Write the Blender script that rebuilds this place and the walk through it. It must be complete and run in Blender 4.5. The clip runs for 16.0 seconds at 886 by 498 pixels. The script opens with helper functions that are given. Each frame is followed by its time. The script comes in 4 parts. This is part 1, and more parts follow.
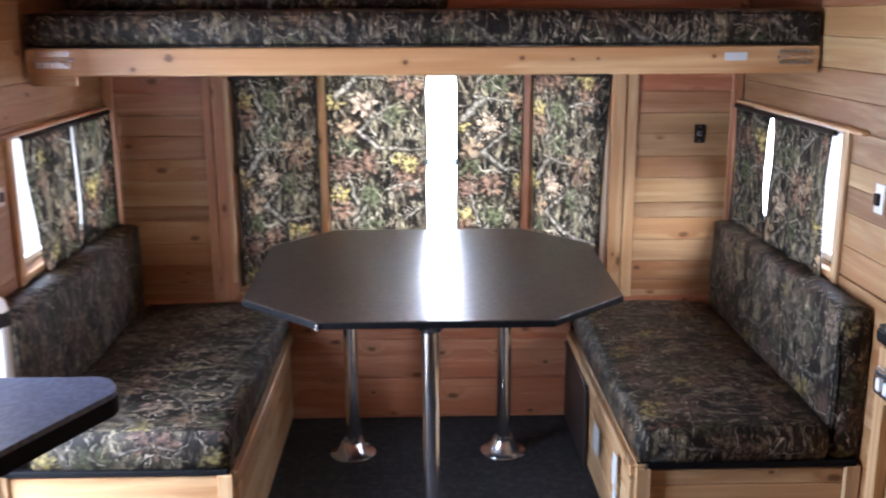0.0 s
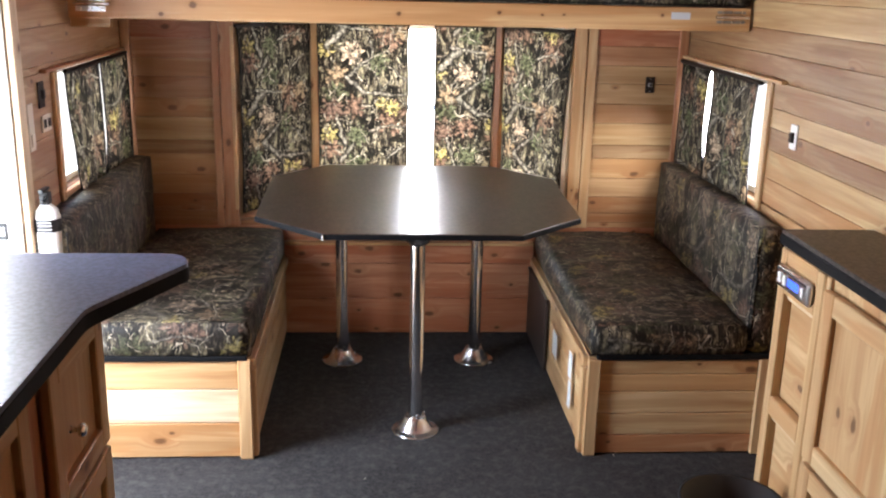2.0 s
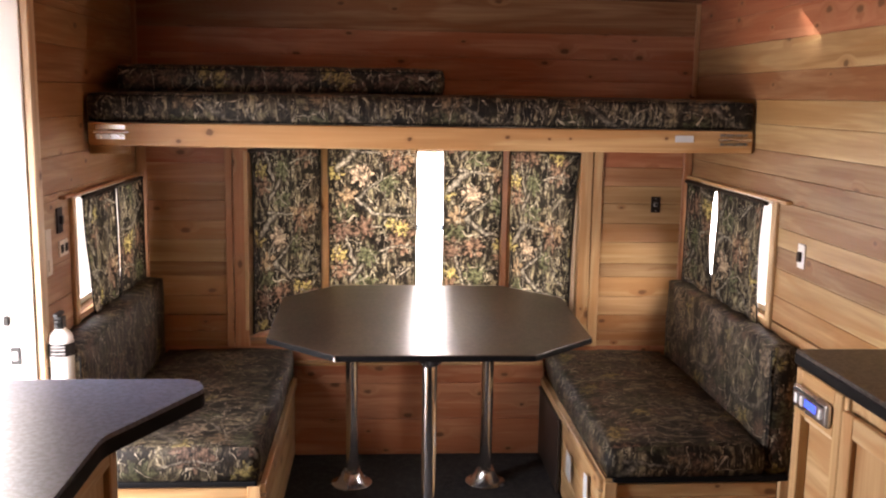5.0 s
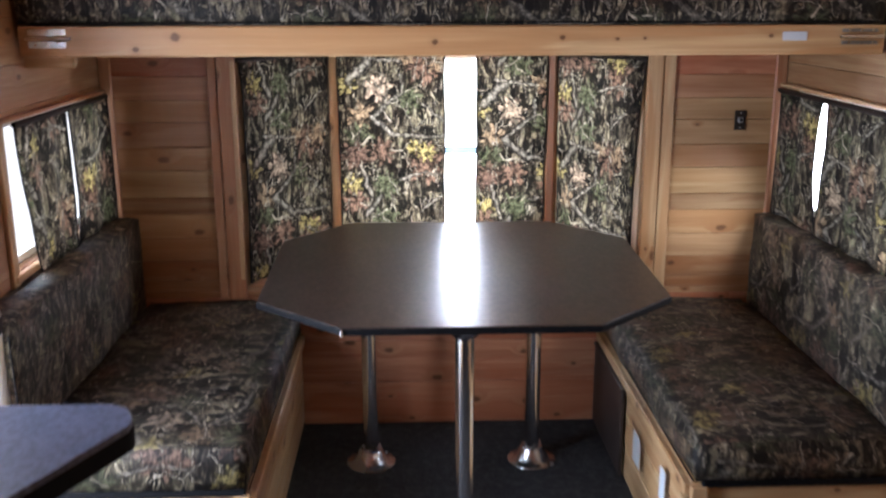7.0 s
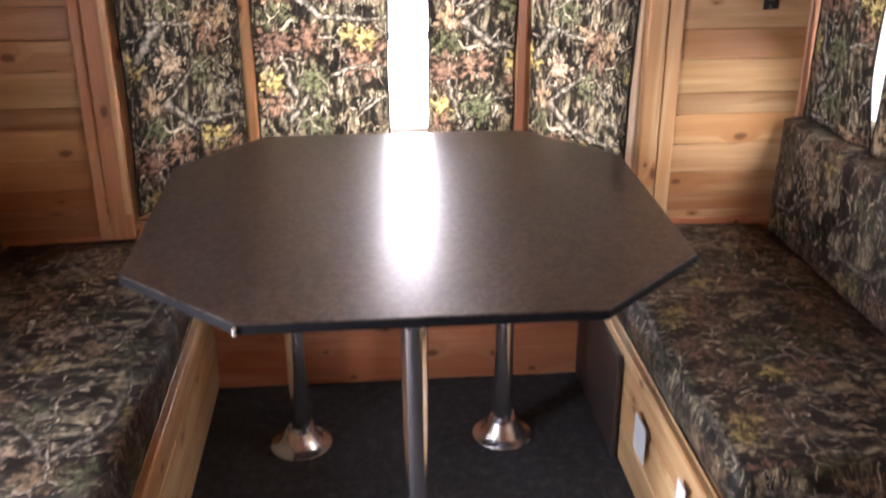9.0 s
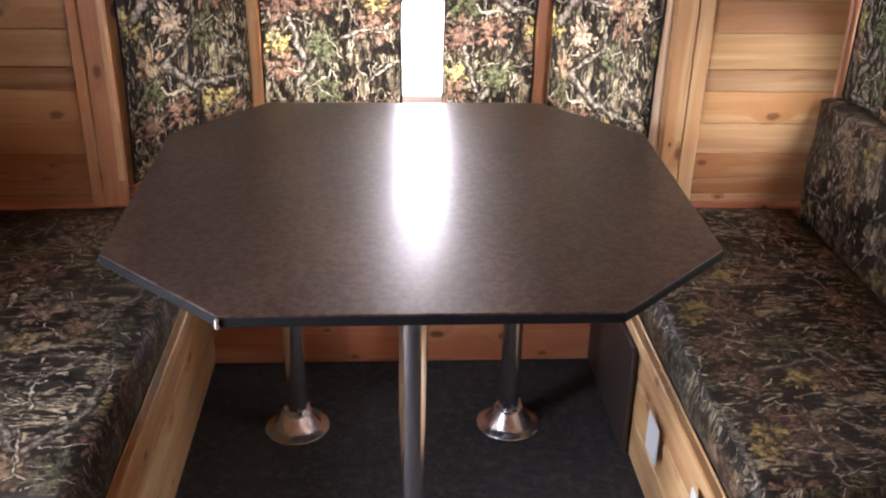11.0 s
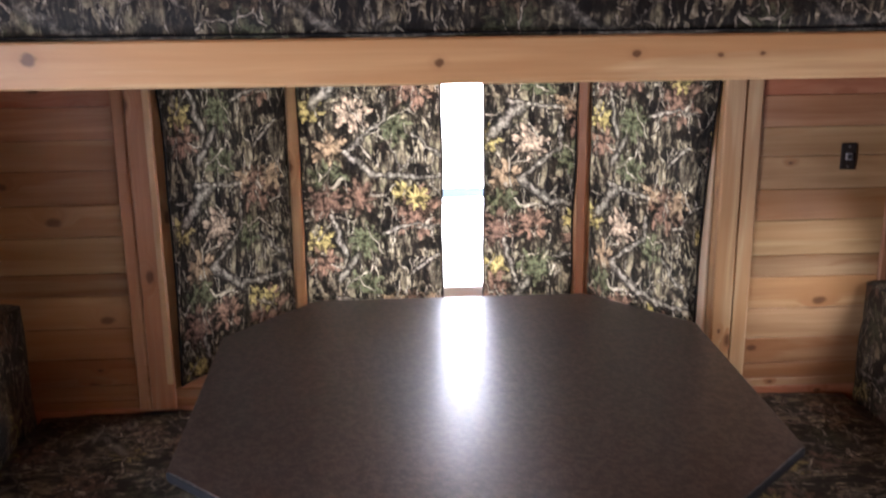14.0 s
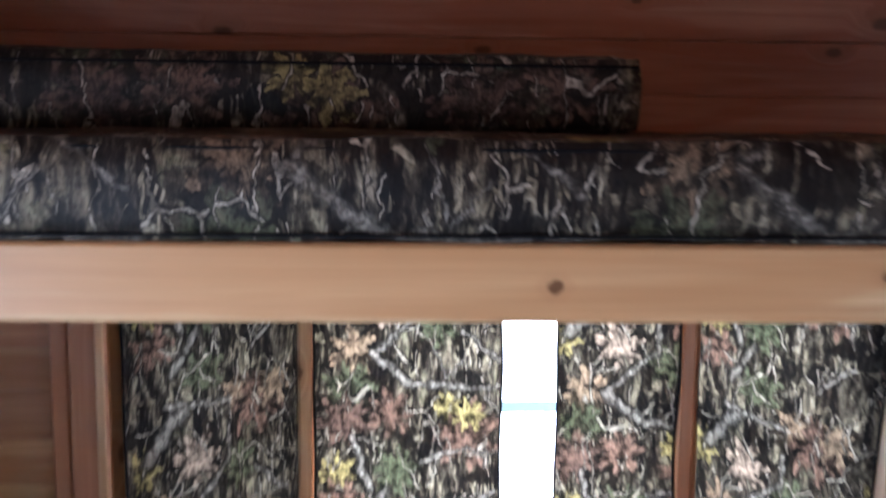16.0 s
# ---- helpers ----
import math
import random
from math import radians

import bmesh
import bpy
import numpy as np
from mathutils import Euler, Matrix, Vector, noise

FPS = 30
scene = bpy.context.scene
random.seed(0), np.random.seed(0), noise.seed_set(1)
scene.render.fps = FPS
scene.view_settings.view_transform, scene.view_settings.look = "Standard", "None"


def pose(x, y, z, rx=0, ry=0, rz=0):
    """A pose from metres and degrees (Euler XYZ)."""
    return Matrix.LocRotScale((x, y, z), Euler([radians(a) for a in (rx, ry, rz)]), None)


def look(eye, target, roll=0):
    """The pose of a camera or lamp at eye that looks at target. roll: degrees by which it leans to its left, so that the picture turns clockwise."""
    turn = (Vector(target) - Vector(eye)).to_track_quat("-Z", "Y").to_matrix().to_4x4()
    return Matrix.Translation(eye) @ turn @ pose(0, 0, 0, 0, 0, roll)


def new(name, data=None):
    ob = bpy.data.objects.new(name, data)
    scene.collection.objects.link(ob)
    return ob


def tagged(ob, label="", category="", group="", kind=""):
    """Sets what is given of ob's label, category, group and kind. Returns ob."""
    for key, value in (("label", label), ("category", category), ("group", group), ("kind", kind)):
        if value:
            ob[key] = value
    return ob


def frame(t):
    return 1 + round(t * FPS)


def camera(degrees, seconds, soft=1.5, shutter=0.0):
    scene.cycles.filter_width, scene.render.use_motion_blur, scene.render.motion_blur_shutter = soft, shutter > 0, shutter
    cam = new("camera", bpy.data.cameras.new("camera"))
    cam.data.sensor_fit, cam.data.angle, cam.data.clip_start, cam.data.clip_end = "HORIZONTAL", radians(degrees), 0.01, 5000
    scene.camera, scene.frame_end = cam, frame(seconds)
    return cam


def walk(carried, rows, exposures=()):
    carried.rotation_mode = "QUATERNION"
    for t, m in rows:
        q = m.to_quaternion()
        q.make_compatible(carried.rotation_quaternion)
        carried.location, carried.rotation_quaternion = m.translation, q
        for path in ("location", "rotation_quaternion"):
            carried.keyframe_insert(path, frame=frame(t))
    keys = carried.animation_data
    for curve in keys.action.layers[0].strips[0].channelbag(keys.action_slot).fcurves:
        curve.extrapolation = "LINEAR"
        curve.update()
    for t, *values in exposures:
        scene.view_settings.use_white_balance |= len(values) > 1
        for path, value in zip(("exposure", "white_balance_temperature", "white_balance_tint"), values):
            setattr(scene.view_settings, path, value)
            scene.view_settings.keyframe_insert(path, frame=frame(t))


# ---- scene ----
cam = camera(49.8, 16.0, 2.2, 0.7)
PATH = [
    (0, (-0.021, 0.165, 1.616), (0.025, 2.107, 1.141), -0.2),
    (0.1, (-0.007, 0.134, 1.618), (0.011, 2.076, 1.148), -0.2),
    (0.5, (0.051, 0.009, 1.625), (-0.011, 1.952, 1.154), -0.3),
    (1, (-0.015, -0.165, 1.631), (0.016, 1.787, 1.197), -0.4),
    (1.3, (-0.109, -0.279, 1.603), (-0.031, 1.66, 1.117), -0.8),
    (1.5, (-0.117, -0.32, 1.612), (-0.062, 1.61, 1.089), -0.2),
    (2, (-0.136, -0.349, 1.61), (0.001, 1.569, 1.06), 1.4),
    (2.5, (-0.145, -0.363, 1.609), (-0.011, 1.557, 1.062), 0.8),
    (3, (-0.147, -0.371, 1.613), (-0.002, 1.557, 1.103), 0.4),
    (3.5, (-0.158, -0.38, 1.61), (-0.02, 1.553, 1.117), 0.2),
    (4, (-0.17, -0.382, 1.615), (-0.095, 1.561, 1.144), 0.4),
    (4.5, (-0.167, -0.373, 1.631), (-0.044, 1.592, 1.278), 0.7),
    (4.7, (-0.169, -0.378, 1.637), (-0.036, 1.592, 1.322), 0.9),
    (6.8, (-0.106, 0.31, 1.567), (-0.048, 2.25, 1.083), 1.2),
    (6.9, (-0.124, 0.363, 1.579), (-0.049, 2.297, 1.058), 0.5),
    (7, (-0.142, 0.415, 1.59), (-0.072, 2.349, 1.086), -0.1),
    (7.1, (-0.145, 0.456, 1.589), (-0.058, 2.39, 1.088), -0.2),
    (7.5, (-0.156, 0.619, 1.583), (0.005, 2.52, 0.984), -0.7),
    (7.9, (-0.117, 0.845, 1.569), (0.005, 2.748, 0.931), 0.2),
    (8, (-0.107, 0.902, 1.565), (-0.021, 2.805, 0.956), 0.4),
    (8.1, (-0.103, 0.936, 1.564), (-0.048, 2.839, 0.967), 0.4),
    (8.5, (-0.087, 1.07, 1.56), (-0.042, 2.928, 0.822), 0.3),
    (8.9, (-0.076, 1.19, 1.553), (0.05, 3.028, 0.749), -0.1),
    (9, (-0.073, 1.22, 1.551), (0.079, 3.058, 0.776), -0.2),
    (9.1, (-0.076, 1.245, 1.558), (0.074, 3.083, 0.787), -0.0),
    (9.2, (-0.079, 1.271, 1.564), (0.091, 3.102, 0.778), 0.1),
    (11.3, (-0.035, 1.376, 1.546), (0.073, 3.18, 0.689), 1.3),
    (11.5, (-0.039, 1.376, 1.55), (0.07, 3.185, 0.703), 1.4),
    (12, (-0.05, 1.386, 1.561), (0.044, 3.223, 0.777), 0.8),
    (12.5, (-0.059, 1.386, 1.591), (0.039, 3.282, 0.96), 0.5),
    (13, (-0.093, 1.382, 1.606), (0.021, 3.302, 1.057), 0.0),
    (13.5, (-0.124, 1.386, 1.601), (-0.021, 3.307, 1.054), -0.1),
    (14, (-0.166, 1.412, 1.599), (-0.05, 3.34, 1.08), -0.6),
    (14.5, (-0.177, 1.494, 1.625), (-0.082, 3.453, 1.235), -1.2),
    (15, (-0.164, 1.724, 1.625), (-0.151, 3.706, 1.36), 0.2),
    (15.5, (-0.17, 1.937, 1.638), (-0.199, 3.92, 1.381), 0.7),
    (15.9, (-0.217, 2.123, 1.639), (-0.14, 4.106, 1.375), 0.6),
    (16, (-0.229, 2.169, 1.639), (-0.138, 4.152, 1.394), 0.6),
]
EXPOSURES = [
    (0.0, 1.62, 5400, 17), (1.5, 1.7, 6050, 14), (3.5, 1.66, 6450, 17), (4.0, 1.58, 6950, 21), (4.5, 1.43, 7550, 26),
    (7.0, 1.26, 5600, 16), (8.0, 1.48, 5750, 17), (9.0, 1.9, 6350, 24), (11.5, 1.87, 6300, 24), (12.0, 1.93, 6300, 24), (12.5, 1.6, 5950, 20),
    (14.0, 1.12, 5900, 23), (14.5, 1.08, 6100, 26), (15.0, 0.98, 5500, 22), (15.5, 1.05, 5150, 20), (16.0, 1.25, 5050, 17),
]
walk(cam, [(t, look(eye, target, roll)) for t, eye, target, roll in PATH], EXPOSURES)

# ---------------------------------------------------------------- light
world = bpy.data.worlds.new("sky")
scene.world = world
world.use_nodes = True
wn = world.node_tree.nodes
wl = world.node_tree.links
sky = wn.new("ShaderNodeTexSky")
sky.sky_type = "NISHITA"
sky.sun_disc = False
sky.sun_elevation = radians(42)
sky.sun_rotation = radians(180)
sky.air_density, sky.dust_density = 1.0, 3.0
wl.new(sky.outputs[0], wn["Background"].inputs["Color"])
wn["Background"].inputs["Strength"].default_value = 0.15

sun = new("sun", bpy.data.lights.new("sun", "SUN"))
sun.data.energy, sun.data.angle, sun.data.color = 4.0, radians(0.5), (1.0, 0.95, 0.86)
sun.matrix_world = look((0, -4.0, 3.6), (-0.05, 0, 0))


def opening_lamp(name, place, target, width, height, power, colour, spread=180):
    lamp = new(name, bpy.data.lights.new(name, "AREA"))
    lamp.data.shape, lamp.data.size, lamp.data.size_y = "RECTANGLE", width, height
    lamp.data.energy, lamp.data.color, lamp.data.spread = power, colour, radians(spread)
    lamp.matrix_world = look(place, target)
    return lamp


opening_lamp("daylight_door", (-1.5, 2.13, 0.93), (0, 1.75, 0.58), 0.62, 1.4, 29, (0.90, 0.96, 1.0))
opening_lamp("daylight_nose", (0.35, 4.98, 0.85), (0.10, 4.1, 0.85), 3.0, 1.7, 160, (1.0, 0.99, 0.97))
opening_lamp("daylight_right", (1.72, 3.0, 1.62), (1.15, 3.4, 0.95), 1.1, 0.9, 12, (1.0, 0.99, 0.97))
opening_lamp("daylight_near_slit", (1.208, 2.962, 1.06), (-1.1, 3.75, 0.75), 0.026, 0.34, 1.3, (1.0, 0.97, 0.92), 120)
opening_lamp("daylight_slit", (1.206, 3.463, 1.04), (0.92, 3.87, 0.74), 0.022, 0.14, 0.20, (1.0, 0.97, 0.92), 70)
opening_lamp("daylight_left", (-1.9, 3.55, 1.3), (-1.0, 3.4, 1.0), 1.0, 0.9, 22, (1.0, 0.99, 0.97))

# ---------------------------------------------------------------- materials


class Nodes:
    """A short way to write node trees."""

    def __init__(self, name):
        self.mat = bpy.data.materials.new(name)
        self.mat.use_nodes = True
        self.tree = self.mat.node_tree
        self.bsdf = self.tree.nodes["Principled BSDF"]
        self.out = self.tree.nodes["Material Output"]

    def put(self, socket, value):
        if isinstance(value, bpy.types.NodeSocket):
            self.tree.links.new(value, socket)
        elif isinstance(value, (tuple, list)) and len(value) == 3 and socket.type == "RGBA":
            socket.default_value = (*value, 1)
        else:
            socket.default_value = value

    def node(self, kind, props=None, **inputs):
        n = self.tree.nodes.new(kind)
        for key, value in (props or {}).items():
            setattr(n, key, value)
        for key, value in inputs.items():
            self.put(n.inputs[key.replace("_", " ")], value)
        return n

    def maths(self, op, a, b=0.0, c=0.0):
        n = self.tree.nodes.new("ShaderNodeMath")
        n.operation = op
        for k, v in enumerate((a, b, c)):
            self.put(n.inputs[k], v)
        return n.outputs[0]

    def vec(self, op, a, b):
        n = self.tree.nodes.new("ShaderNodeVectorMath")
        n.operation = op
        self.put(n.inputs[0], a)
        self.put(n.inputs[1], b)
        return n.outputs[0]

    def mix(self, f, a, b, blend="MIX"):
        n = self.tree.nodes.new("ShaderNodeMix")
        n.data_type, n.blend_type = "RGBA", blend
        self.put(n.inputs[0], f)
        self.put(n.inputs[6], a)
        self.put(n.inputs[7], b)
        return n.outputs[2]

    def ramp(self, f, *stops):
        n = self.tree.nodes.new("ShaderNodeValToRGB")
        while len(n.color_ramp.elements) < len(stops):
            n.color_ramp.elements.new(0.5)
        for e, (p, c) in zip(n.color_ramp.elements, stops):
            e.position = p
            e.color = (*c, 1) if isinstance(c, tuple) else (c, c, c, 1)
        self.put(n.inputs[0], f)
        return n.outputs[0]

    def noise(self, vector, scale, detail=3.0, rough=0.5, warp=0.0):
        n = self.node("ShaderNodeTexNoise", None, Vector=vector, Scale=scale, Detail=detail, Roughness=rough, Distortion=warp)
        return n.outputs["Fac"], n.outputs["Color"]

    def voronoi(self, vector, scale, feature="F1"):
        n = self.node("ShaderNodeTexVoronoi", {"feature": feature}, Vector=vector, Scale=scale)
        return n

    def bump(self, height, strength, distance):
        n = self.node("ShaderNodeBump", None, Height=height, Strength=strength, Distance=distance)
        self.put(self.bsdf.inputs["Normal"], n.outputs[0])

    def set(self, **inputs):
        for key, value in inputs.items():
            self.put(self.bsdf.inputs[key.replace("_", " ")], value)
        return self.mat


def plain(name, colour, rough=0.5, metal=0.0, vary=0.15, grain=40.0, relief=0.1, gloss=0.5):
    n = Nodes(name)
    co = n.node("ShaderNodeTexCoord").outputs["Object"]
    f, _ = n.noise(co, grain, 4.0, 0.6)
    g, _ = n.noise(co, 5.0, 2.0)
    dark = tuple(c * (1 - vary) for c in colour)
    light = tuple(min(1.0, c * (1 + vary)) for c in colour)
    col = n.mix(n.maths("ADD", n.maths("MULTIPLY", f, 0.6), n.maths("MULTIPLY", g, 0.4)), dark, light)
    n.bump(f, relief, 0.001)
    return n.set(Base_Color=col, Roughness=n.maths("ADD", n.maths("MULTIPLY", g, 0.12), rough - 0.06), Metallic=metal, Specular_IOR_Level=gloss)


def cedar(name, tones, knots=0.45, rough=0.42, spots=()):
    """Knotty softwood. The long way of the grain is the object's own x."""
    n = Nodes(name)
    rnd = n.node("ShaderNodeObjectInfo").outputs["Random"]
    co = n.node("ShaderNodeTexCoord").outputs["Object"]
    shift = n.node("ShaderNodeCombineXYZ", None, X=n.maths("MULTIPLY", rnd, 41.0), Y=n.maths("MULTIPLY", rnd, 13.0), Z=n.maths("MULTIPLY", rnd, 7.0)).outputs[0]
    co = n.vec("ADD", co, shift)
    # knots pull the grain aside
    kv = n.voronoi(n.vec("MULTIPLY", co, (4.6, 8.0, 1.0)), 1.0)
    kv.voronoi_dimensions = "2D"
    kd = kv.outputs["Distance"]
    kr = n.node("ShaderNodeSeparateColor", None, Color=kv.outputs["Color"]).outputs[0]
    there = n.maths("GREATER_THAN", kr, 1.0 - knots)
    wob, _ = n.noise(co, 60.0, 2.0)
    bigness = n.maths("ADD", 0.55, n.node("ShaderNodeSeparateColor", None, Color=kv.outputs["Color"]).outputs[1])
    kdn = n.maths("ADD", n.maths("DIVIDE", kd, bigness), n.maths("MULTIPLY", n.maths("SUBTRACT", wob, 0.5), 0.05))
    core = n.maths("MULTIPLY", there, n.node("ShaderNodeMapRange", {"interpolation_type": "SMOOTHSTEP"}, Value=kdn, From_Min=0.088, From_Max=0.035, To_Min=0.0, To_Max=1.0).outputs[0])
    halo = n.maths("MULTIPLY", there, n.node("ShaderNodeMapRange", {"interpolation_type": "SMOOTHSTEP"}, Value=kdn, From_Min=0.25, From_Max=0.07, To_Min=0.0, To_Max=1.0).outputs[0])
    bend = n.node("ShaderNodeCombineXYZ", None, X=0.0, Y=n.maths("MULTIPLY", halo, 0.035), Z=0.0).outputs[0]
    gco = n.vec("ADD", co, bend)
    big, _ = n.noise(n.vec("MULTIPLY", gco, (0.9, 13.0, 13.0)), 1.6, 3.0, 0.55, 0.7)
    heart, _ = n.noise(n.vec("MULTIPLY", gco, (0.8, 7.0, 7.0)), 1.0, 4.0, 0.55, 1.2)
    lines, _ = n.noise(n.vec("MULTIPLY", gco, (1.5, 75.0, 75.0)), 1.3, 3.0, 0.6, 0.3)
    fine, _ = n.noise(n.vec("MULTIPLY", gco, (9.0, 420.0, 420.0)), 1.0, 2.0, 0.6)
    tone = n.ramp(rnd, *[(k / max(1, len(tones) - 1), c) for k, c in enumerate(tones)])
    dark = n.mix(1.0, tone, (0.62, 0.50, 0.42), "MULTIPLY")
    pale = n.mix(0.22, tone, (0.74, 0.58, 0.36))
    col = n.mix(n.ramp(big, (0.3, 0.0), (0.7, 1.0)), dark, pale)
    col = n.mix(n.maths("MULTIPLY", n.ramp(heart, (0.49, 0.0), (0.54, 1.0)), 0.62), col, n.mix(1.0, tone, (0.74, 0.56, 0.44), "MULTIPLY"))
    col = n.mix(n.maths("MULTIPLY", n.ramp(lines, (0.42, 0.0), (0.68, 1.0)), 0.35), col, dark)
    col = n.mix(n.maths("MULTIPLY", n.ramp(fine, (0.5, 0.0), (0.75, 1.0)), 0.25), col, dark)
    for sx, sy, size in spots:
        away = n.vec("MULTIPLY", n.vec("SUBTRACT", n.node("ShaderNodeTexCoord").outputs["Object"], (sx, sy, 0.0)), (0.75 / size, 1.0 / size, 0.0))
        far = n.node("ShaderNodeVectorMath", {"operation": "LENGTH"})
        n.tree.links.new(away, far.inputs[0])
        rag = n.maths("ADD", far.outputs["Value"], n.maths("MULTIPLY", n.maths("SUBTRACT", wob, 0.5), 1.1))
        core = n.maths("MAXIMUM", core, n.node("ShaderNodeMapRange", {"interpolation_type": "SMOOTHSTEP"}, Value=rag, From_Min=1.15, From_Max=0.6, To_Min=0.0, To_Max=1.0).outputs[0])
        halo = n.maths("MAXIMUM", halo, n.node("ShaderNodeMapRange", {"interpolation_type": "SMOOTHSTEP"}, Value=rag, From_Min=2.6, From_Max=0.9, To_Min=0.0, To_Max=0.8).outputs[0])
    col = n.mix(n.maths("MULTIPLY", halo, 0.3), col, (0.33, 0.15, 0.065))
    col = n.mix(n.maths("MULTIPLY", core, 0.85), col, (0.11, 0.046, 0.018))
    n.bump(n.maths("ADD", n.maths("MULTIPLY", lines, 0.7), fine), 0.12, 0.0012)
    return n.set(Base_Color=col, Roughness=n.maths("ADD", n.maths("MULTIPLY", lines, 0.2), rough - 0.1), Specular_IOR_Level=0.4)


# The cloth's printed repeat, in metres across and down: leaves (place, size, turn, tint) and wood (from, to, thickness).
REPEAT = (0.47, 0.716)
YELLOW, PINK, ORANGE, RUST, BROWN, GREEN = (0.52, 0.45, 0.17), (0.47, 0.375, 0.28), (0.36, 0.265, 0.165), (0.235, 0.145, 0.10), (0.18, 0.11, 0.078), (0.105, 0.122, 0.06)
LEAVES = [
    (0.345, 0.055, 0.068, 1.6, RUST), (0.275, 0.020, 0.036, 0.4, ORANGE), (0.395, 0.035, 0.040, 2.2, ORANGE),
    (0.033, 0.132, 0.036, 2.0, YELLOW), (0.162, 0.145, 0.048, 0.7, PINK), (0.090, 0.262, 0.050, 2.7, ORANGE),
    (0.285, 0.190, 0.046, 1.1, GREEN), (0.080, 0.345, 0.052, 0.2, GREEN), (0.068, 0.420, 0.054, 1.9, BROWN),
    (0.178, 0.402, 0.048, 0.1, RUST), (0.358, 0.455, 0.070, 1.5, RUST), (0.305, 0.390, 0.026, 0.9, YELLOW),
    (0.358, 0.412, 0.032, 0.0, YELLOW), (0.187, 0.546, 0.052, 1.2, GREEN), (0.052, 0.545, 0.038, 2.3, YELLOW),
    (0.055, 0.612, 0.046, 0.5, RUST), (0.185, 0.690, 0.048, 1.7, GREEN),
]
WOOD = [
    ((0.258, 0.095), (0.258, 0.165), 0.007), ((0.258, 0.165), (0.145, 0.250), 0.007), ((0.134, 0.262), (0.228, 0.335), 0.012),
    ((0.228, 0.335), (0.345, 0.345), 0.010), ((0.345, 0.345), (0.455, 0.342), 0.006), ((0.345, 0.210), (0.440, 0.290), 0.006),
    ((0.243, 0.518), (0.350, 0.493), 0.005), ((0.350, 0.493), (0.440, 0.502), 0.004), ((0.086, 0.458), (0.124, 0.590), 0.009),
    ((0.045, 0.117), (0.125, 0.037), 0.019), ((0.105, 0.672), (0.165, 0.594), 0.012), ((0.090, 0.020), (0.250, 0.040), 0.007),
    ((0.278, 0.238), (0.305, 0.325), 0.0028), ((0.305, 0.325), (0.352, 0.270), 0.0028), ((0.330, 0.655), (0.420, 0.590), 0.005),
]


